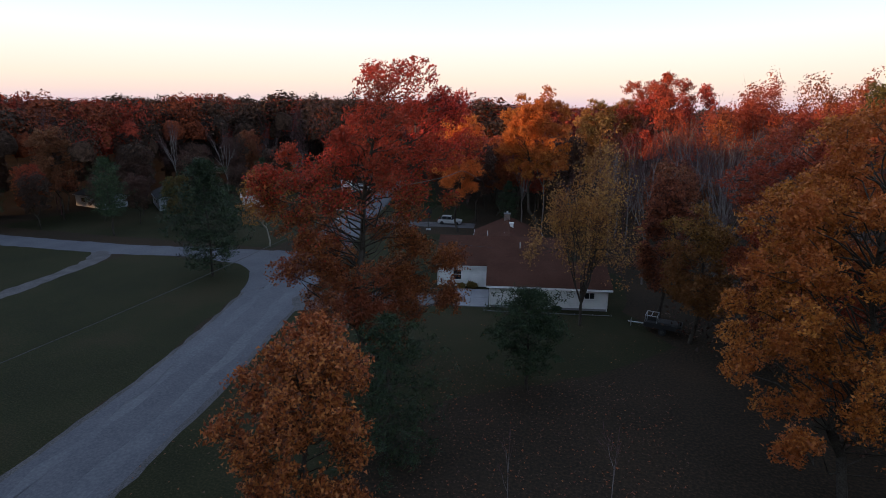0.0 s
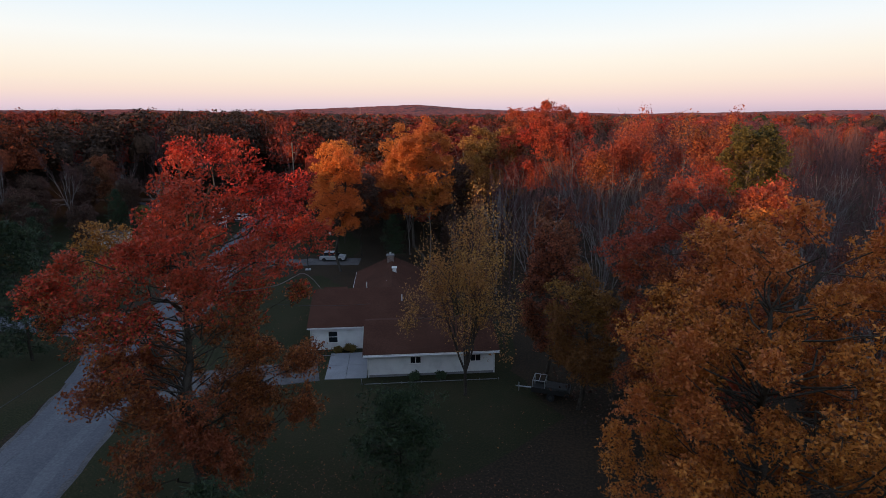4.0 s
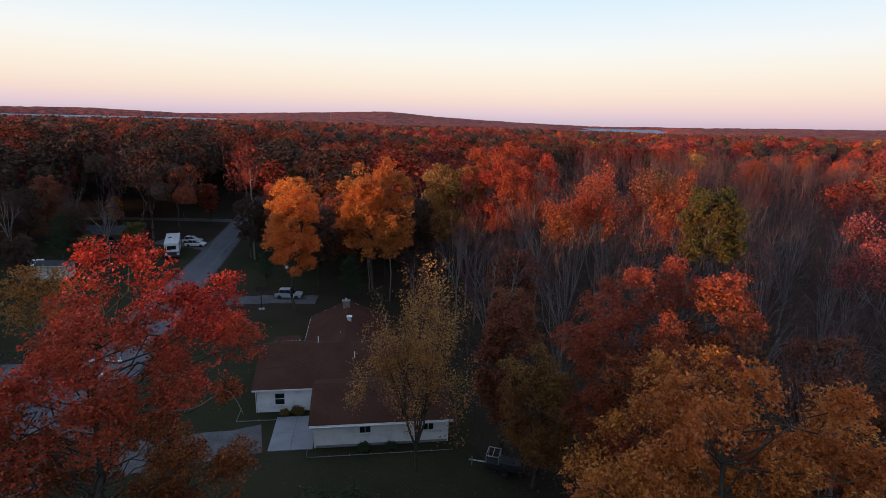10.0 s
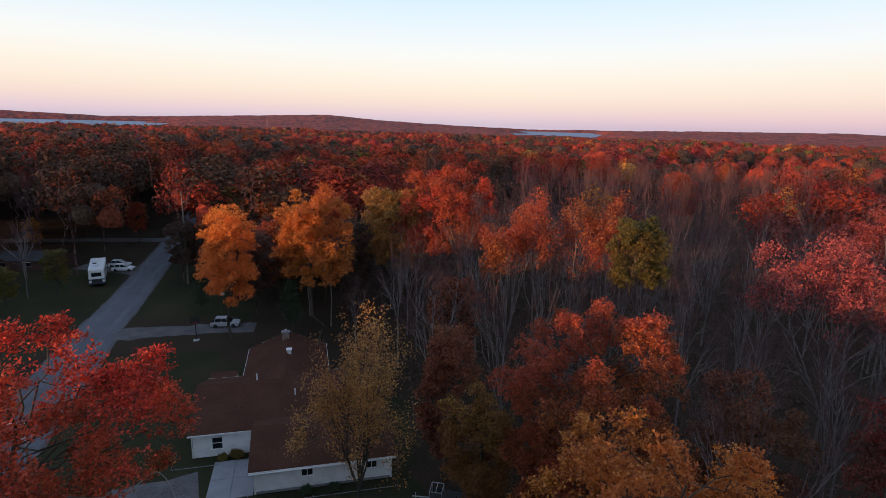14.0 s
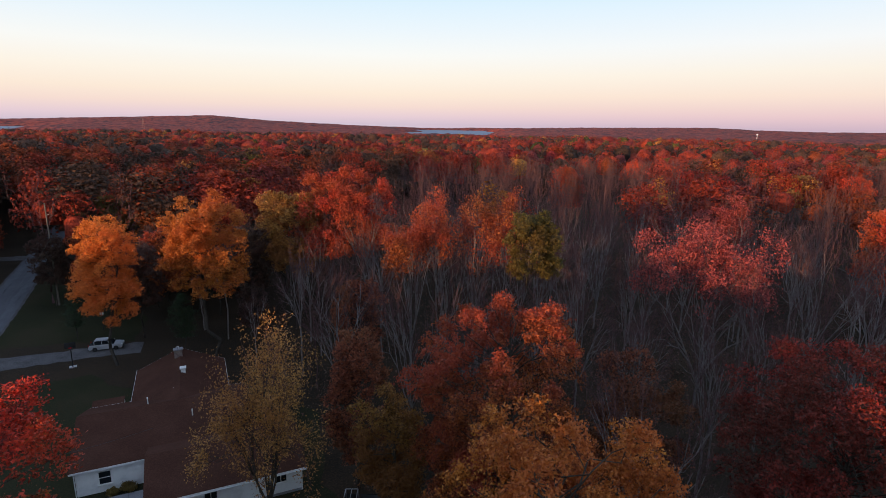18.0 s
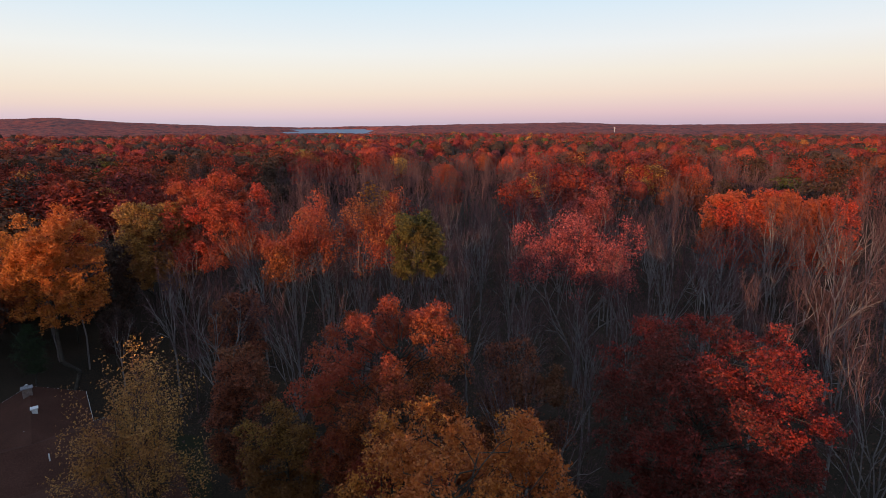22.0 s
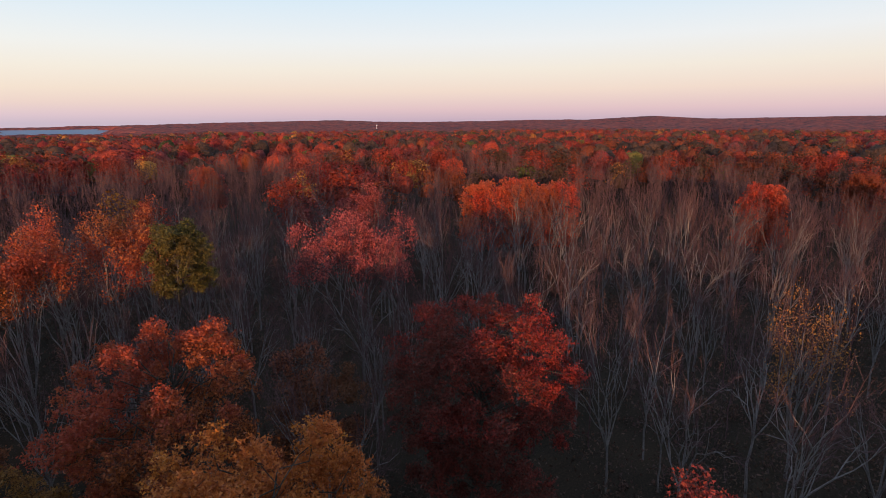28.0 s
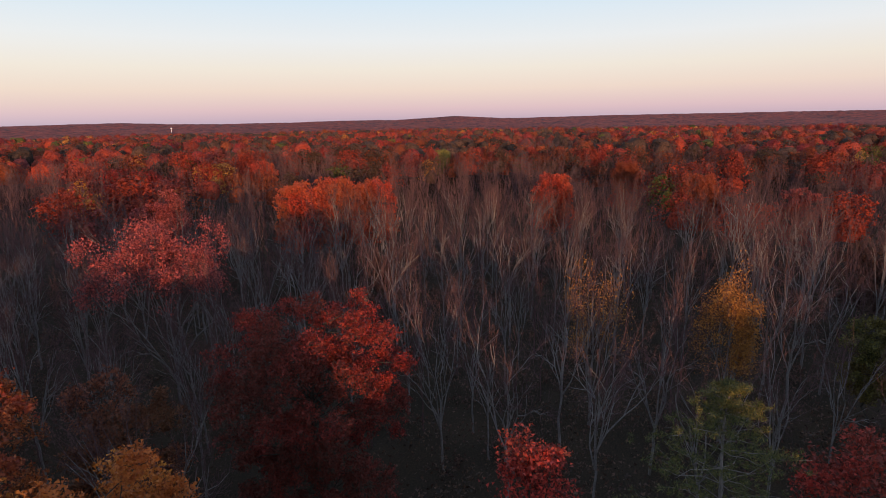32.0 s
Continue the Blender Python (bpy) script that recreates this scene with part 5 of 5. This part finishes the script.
for n, (u, v, h, r, c, lb) in enumerate([(4.6, -0.9, 0.8, 0.5, "pine", "small dark green shrub below the window"), (7.2, -0.9, 0.7, 0.5, "pine", "small dark green shrub in the flower bed"),
                                         (-2.2, 6.3, 0.8, 0.7, "olive", "yellow-green shrub against the wing"), (-3.6, 6.2, 0.6, 0.5, "olive", "low olive shrub against the wing"),
                                         (-6.0, 21.5, 1.9, 1.2, "sallow", "brownish ornamental grass clump behind the house")]):
    shrub(u, v, h, r, c, lb, 200 + n, HOUSE)


# ---- vehicles ----
def wheel(parent, x, y, r=0.34, w=0.22):
    t = part("wheel", cyl((x, y - w / 2, r), (x, y + w / 2, r), r, sides=20), RUBBER, parent, "black tyre")
    part("rim", cyl((x, y - w / 2 - 0.012, r), (x, y + w / 2 + 0.012, r), r * 0.5, sides=16), BLACK, t, "dark steel rim")


def suv(m, paint, label, ln=4.5, h=1.56):
    car = thing("car", m, label, "car")
    hw, a = 0.9, ln / 2
    lower = [(-a, 0.42), (-a + 0.05, 0.86), (-a + 0.18, 0.98), (0.72, 1.0), (a - 0.55, 0.92), (a - 0.06, 0.78), (a, 0.42), (a - 0.1, 0.28), (-a + 0.1, 0.28)]
    bm = prism(lower, -hw, hw)
    bmesh.ops.transform(bm, matrix=Matrix.Rotation(radians(-90), 4, "Z"), verts=bm.verts)
    bmesh.ops.bevel(bm, geom=bm.edges[:], offset=0.05, segments=2, affect="EDGES")
    body = part("body", bm, paint, car)
    cab = [(-a + 0.10, 0.95), (-a + 0.34, 1.22), (-a + 0.72, h - 0.09), (-a + 1.1, h), (-0.05, h), (0.3, h - 0.07), (1.12, 0.98)]
    bm = prism(cab, -hw + 0.1, hw - 0.1)
    bmesh.ops.transform(bm, matrix=Matrix.Rotation(radians(-90), 4, "Z"), verts=bm.verts)
    for v in bm.verts:
        if v.co.z > 1.2:
            v.co.y *= 0.86
    part("cabin", bm, GLASS, car, "dark tinted windows")
    part("roof_panel", box((-0.26 * a, 0, h + 0.005), (a * 0.78, 1.3, 0.07), 0.03), paint, car)
    for s in (-1, 1):
        part("roof_rail", box((-0.26 * a, s * 0.58, h + 0.06), (a * 0.7, 0.04, 0.04), 0.01), STEEL, car)
        for x in (-a + 0.80, -0.45, 0.42):
            pl = box((x, s * 0.745, 1.24), (0.07, 0.03, 0.56), 0.008)
            part("pillar", pl, paint, car)
        part("headlight", box((a - 0.1, s * 0.66, 0.78), (0.16, 0.34, 0.14), 0.03), WHITE_PAINT, body, "clear headlight")
        part("tail_light", box((-a + 0.04, s * 0.76, 0.92), (0.1, 0.18, 0.34), 0.02), RED_LENS, body, "red tail light")
        part("mirror", box((0.86, s * 0.97, 1.06), (0.12, 0.16, 0.12), 0.03), paint, body)
        for x in (-a * 0.62, a * 0.62):
            wheel(car, x, s * (hw - 0.1))
    part("bumper", box((a - 0.02, 0, 0.45), (0.16, 1.66, 0.2), 0.04), BLACK, body)
    part("bumper", box((-a + 0.02, 0, 0.45), (0.16, 1.66, 0.2), 0.04), BLACK, body)
    return car


suv(at(-34.0, 87.2, radians(8)), SILVER, "silver estate car parked on the gravel driveway")
suv(at(-71.2, 122.2, radians(6)), SILVER, "silver car parked behind the motorhome")
suv(at(-68.6, 119.0, radians(10)), WHITE_PAINT, "white car parked beside the road")

rv = thing("motorhome", at(-69.6, 111.6, radians(119), 1.14), "white motorhome with dark windows parked on grass", "motorhome")
rvb = part("body", box((0, 0, 1.85), (9.6, 2.45, 2.5), 0.12), WHITE_PAINT, rv)
part("cab_roof", box((-4.3, 0, 2.95), (1.2, 2.3, 0.5), 0.15), WHITE_PAINT, rv)
part("rear_window", box((-4.82, 0, 2.25), (0.04, 1.5, 0.7), 0.02), GLASS, rvb, "dark windscreen")
part("grille", box((-4.82, 0, 1.1), (0.06, 1.6, 0.5), 0.03), BLACK, rvb)
part("bumper", box((-4.85, 0, 0.7), (0.2, 2.3, 0.3), 0.05), BLUE_PAINT, rvb)
part("stripe", box((0, 0, 1.35), (9.62, 2.47, 0.22)), BLUE_PAINT, rvb, "dark blue side stripe")
for s in (-1, 1):
    for x, w in ((-3.0, 1.3), (-0.8, 0.9), (1.4, 1.2), (3.3, 0.8)):
        part("window", box((x, s * 1.235, 2.2), (w, 0.04, 0.65), 0.015), GLASS, rvb)
    for x in (-3.1, 2.6):
        wheel(rv, x, s * 1.05, 0.42, 0.28)
    part("lamp", box((-4.83, s * 0.95, 1.15), (0.06, 0.3, 0.25), 0.03), TRIM, rvb, "round white headlamp")
part("door", box((0.2, -1.24, 1.6), (0.7, 0.04, 1.8), 0.02), TRIM, rvb)
for x in (-1.8, 1.9):
    part("air_conditioner", box((x, 0, 3.24), (1.0, 0.8, 0.3), 0.08), WHITE_PAINT, rv, "white rooftop air conditioner")
part("roof_hatch", box((0.2, 0.4, 3.15), (0.6, 0.6, 0.12), 0.03), BLACK, rv)
part("chassis", box((0, 0, 0.55), (8.8, 2.0, 0.3), 0.05), BLACK, rv)

tl = thing("utility_trailer", at(1.4, 44.6, radians(-10)), "dark utility trailer with a grey tubular rack", "trailer")
part("bed", box((0.9, 0, 0.62), (3.4, 1.7, 0.08), 0.01), BLACK, tl)
for s in (-1, 1):
    part("side_board", box((0.9, s * 0.84, 0.86), (3.4, 0.05, 0.42), 0.01), BLACK, tl)
    wheel(tl, 1.0, s * 1.0, 0.36, 0.2)
part("tailboard", box((2.6, 0, 0.86), (0.05, 1.7, 0.42), 0.01), BLACK, tl)
part("drawbar", cyl((-2.4, 0, 0.5), (-0.7, 0, 0.58), 0.06, sides=8), STEEL, tl, "pale steel drawbar")
part("jack", cyl((-2.1, 0, 0.02), (-2.1, 0, 0.9), 0.04, sides=8), STEEL, tl)
for y in (-0.7, 0.7):
    part("rack_post", cyl((-0.7, y, 0.6), (-0.7, y, 1.7), 0.035, sides=8), STEEL, tl, "dull grey tubular rack post")
    part("rack_post", cyl((0.4, y, 0.6), (0.4, y, 1.7), 0.035, sides=8), STEEL, tl, "dull grey tubular rack post")
    part("rack_rail", cyl((-0.7, y, 1.7), (0.4, y, 1.7), 0.035, sides=8), STEEL, tl, "dull grey tubular rack rail")
for x in (-0.7, -0.15, 0.4):
    part("rack_rail", cyl((x, -0.7, 1.7), (x, 0.7, 1.7), 0.035, sides=8), STEEL, tl, "dull grey tubular rack rail")
part("load", box((1.4, 0, 0.9), (2.0, 1.3, 0.5), 0.12), BLACK, tl, "dark covered load")


# ---- poles, boxes and small things ----
def pole(x, y, h, label, arm=0.0, arm_turn=0.0, r=0.14):
    p = thing("utility_pole", at(x, y, arm_turn), label, "utility pole")
    part("pole", cyl((0, 0, -0.3), (0, 0, h), r, r * 0.65, 10), WOOD, p)
    if arm:
        part("crossarm", box((0, 0.13, h - 0.35), (arm, 0.11, 0.14), 0.015), TRIM, p, "pale crossarm")
        for s in (-0.46, -0.2, 0.2, 0.46):
            i = part("insulator", cyl((arm * s, 0.13, h - 0.28), (arm * s, 0.13, h - 0.02), 0.06, 0.035, 8), TRIM, p)
        part("brace", cyl((-arm * 0.3, 0.13, h - 0.4), (0, 0.1, h - 1.1), 0.02, sides=6), STEEL, p)
        part("brace", cyl((arm * 0.3, 0.13, h - 0.4), (0, 0.1, h - 1.1), 0.02, sides=6), STEEL, p)
        tr = part("transformer", cyl((0, -0.35, h - 2.2), (0, -0.35, h - 1.3), 0.24, sides=14), STEEL, p, "grey can transformer")
        part("cap", cyl((0, -0.35, h - 1.3), (0, -0.35, h - 1.22), 0.26, sides=14), STEEL, tr)
    else:
        part("bracket", cyl((0, 0, h - 2.2), (0.5, 0, h - 2.0), 0.04, sides=6), STEEL, p)
    return p


pole(-29.8, 38.2, 11.5, "wooden utility pole with a pale crossarm by the driveway", 2.6, radians(6))
pole(-50.4, 110.3, 19.2, "tall slender weathered wooden pole on the grass", 0, 0, 0.17)


def cable(a, b, sag, r=0.018):
    segs, p = [], []
    for i in range(17):
        t = i / 16
        q = Vector(a).lerp(Vector(b), t)
        q.z -= sag * 4 * t * (1 - t)
        p.append(q)
    s = [(*p[i], *p[i + 1], r, r) for i in range(16)]
    return tagged(new("power_cable", mesh_np("power_cable", *tubes(s, 5), BLACK)), "thin dark overhead power cable", "cable")


cable((-29.0, 38.3, 11.4), (-24, -30, 12.0), 1.2)
cable((-30.6, 38.2, 11.4), (-50.4, 110.3, 12.5), 1.4)
cable((-29.8, 38.1, 10.6), (-17.5, 54.0, 4.6), 0.6)

mb = thing("mailbox", at(-28.1, 34.8, radians(40)), "white curbside mailbox beside a post", "mailbox")
part("post", box((0, 0, 0.6), (0.1, 0.1, 1.2), 0.01), WOOD, mb)
part("box", box((0, 0, 1.3), (0.5, 0.24, 0.28), 0.08), WHITE_PAINT, mb, "white mailbox")
part("door", box((0.26, 0, 1.3), (0.02, 0.2, 0.22), 0.01), WHITE_PAINT, mb)
bn = thing("waste_bin", at(-27.4, 34.6, 0.3), "tan rounded waste bin beside the mailbox", "bin")
part("body", cyl((0, 0, 0), (0, 0, 0.75), 0.22, 0.27, 16), WOOD, bn)
part("lid", cyl((0, 0, 0.75), (0, 0, 0.83), 0.29, 0.22, 16), WOOD, bn)
hp = thing("basketball_hoop", at(-36.0, 80.7, radians(20)), "basketball hoop with a dark backboard on a post", "hoop")
part("post", cyl((0, 0, 0), (0, 0, 3.2), 0.07, sides=10), BLACK, hp)
part("backboard", box((0, -0.12, 3.4), (1.3, 0.05, 0.85), 0.015), BLACK, hp)
part("rim", cyl((0, -0.42, 3.1), (0, -0.42, 3.13), 0.25, sides=18), RED_LENS, hp)
part("base", box((0, 0.1, 0.1), (0.9, 0.7, 0.2), 0.05), STEEL, hp, "pale base block")
yl = thing("yard_lamp", at(-37.5, 95.5, 0), "white globe yard lamp on a thin post", "lamp")
part("post", cyl((0, 0, 0), (0, 0, 2.6), 0.05, sides=8), BLACK, yl)
gl = bmesh.new()
bmesh.ops.create_uvsphere(gl, u_segments=16, v_segments=10, radius=0.32, matrix=Matrix.Translation((0, 0, 2.9)))
part("globe", gl, WHITE_PAINT, yl, "white globe")
part("cap", cyl((0, 0, 3.18), (0, 0, 3.26), 0.1, 0.05, 10), BLACK, yl)


def cottage(x, y, turn, ln, wd, h, ridge, wall, roof, label, wins, name="house"):
    t = thing(name, at(x, y, turn), label, "house" if name == "house" else "shed")
    part("wall", box((0, 0, h / 2), (ln, wd, h), 0.02), wall, t)
    part("gable", prism([(-wd / 2, h - 0.01), (0, ridge - 0.05), (wd / 2, h - 0.01)], -ln / 2, ln / 2), wall, t)
    o = 0.35
    k = (ridge - h) / (wd / 2)
    part("roof", prism([(-wd / 2 - o, h - o * k), (-wd / 2 - o, h - o * k + 0.12), (0, ridge + 0.12), (wd / 2 + o, h - o * k + 0.12), (wd / 2 + o, h - o * k), (0, ridge)], -ln / 2 - o, ln / 2 + o), roof, t)
    for s in (-1, 1):
        part("eave_board", box((0, s * (wd / 2 + o + 0.02), h - o * k + 0.05), (ln + 2 * o, 0.04, 0.14)), wall, t)
    for side, p, w, hh in wins:
        c, s = ((p, -wd / 2 - 0.02, h * 0.6), (w, 0.05, hh)) if side == "s" else ((ln / 2 + 0.02, p, h * 0.6), (0.05, w, hh))
        g = part("window", box(c, s), GLASS, t)
        c2, s2 = (c[0], c[1] - 0.03 if side == "s" else c[1], c[2]), (w + 0.16, 0.04, 0.08)
        if side == "s":
            for dz in (-hh / 2, hh / 2):
                part("window_frame", box((c[0], c[1] - 0.02, c[2] + dz), (w + 0.16, 0.05, 0.08)), TRIM, g)
        else:
            for dz in (-hh / 2, hh / 2):
                part("window_frame", box((c[0] + 0.02, c[1], c[2] + dz), (0.05, w + 0.16, 0.08)), TRIM, g)
            for dy in (-w / 2, w / 2):
                part("shutter", box((c[0] + 0.02, c[1] + dy * 1.5, c[2]), (0.04, w * 0.4, hh)), BLACK, g)
    return t


cottage(-98.5, 83.0, radians(-38), 12.0, 4.6, 2.6, 3.7, GREY_SIDING, DARK_ROOF, "pale grey mobile home with a shuttered end window", [("e", 0, 0.9, 1.2), ("s", -3, 1.2, 1.0), ("s", 2, 1.2, 1.0)])
cottage(-90.0, 120.5, radians(10), 15.0, 7.0, 2.3, 3.6, TAN_SIDING, DARK_ROOF, "long low brown house with dark shingle roof", [("s", -4, 1.4, 1.0), ("s", 1, 1.4, 1.0), ("s", 5, 1.0, 1.0)])
cottage(-79.8, 91.0, radians(12), 5.0, 3.0, 2.6, 3.1, WHITE_PAINT, DARK_ROOF, "white storage shed on the grass", [], "shed")
cottage(-84.2, 91.6, radians(30), 1.8, 1.8, 2.0, 2.9, WHITE_PAINT, WHITE_PAINT, "small white playhouse with a peaked roof", [("s", 0, 0.5, 0.5)], "shed")
cottage(-112.0, 78.0, radians(-10), 11.0, 5.0, 2.5, 3.4, GREY_SIDING, DARK_ROOF, "grey house half hidden by trees", [("s", -2.5, 1.2, 1.0), ("s", 2.5, 1.2, 1.0)])

# far landmarks
mast = thing("lattice_mast", at(-731 * 0.7, 2400 * 0.7, 0.4, 1.0, None, -8), "red and white lattice radio mast above far woods", "mast")
for s0, s1 in ((-1, -1), (1, -1), (1, 1), (-1, 1)):
    part("leg", cyl((s0 * 2.6, s1 * 2.6, 0), (s0 * 0.9, s1 * 0.9, 46), 0.2, sides=5), RUST_STEEL, mast)
for k in range(8):
    a, z = 2.6 - 1.7 * k / 8, k * 5.75
    b, z2 = 2.6 - 1.7 * (k + 1) / 8, (k + 1) * 5.75
    for (p, q), (r_, s_) in (((-1, -1), (1, -1)), ((1, -1), (1, 1)), ((1, 1), (-1, 1)), ((-1, 1), (-1, -1))):
        part("brace", cyl((p * a, q * a, z), (r_ * b, s_ * b, z2), 0.12, sides=4), RUST_STEEL, mast)
wt = thing("water_tower", at(1632 * 0.8, 1900 * 0.8, 0, 0.6, None, 2), "white water tower above the far woods", "water tower")
part("column", cyl((0, 0, 0), (0, 0, 24), 1.4, 1.2, 14), WHITE_PAINT, wt)
tk = bmesh.new()
bmesh.ops.create_uvsphere(tk, u_segments=20, v_segments=12, radius=4.6, matrix=Matrix.Translation((0, 0, 27)) @ Matrix.Diagonal((1, 1, 0.78, 1)))
part("tank", tk, WHITE_PAINT, wt)
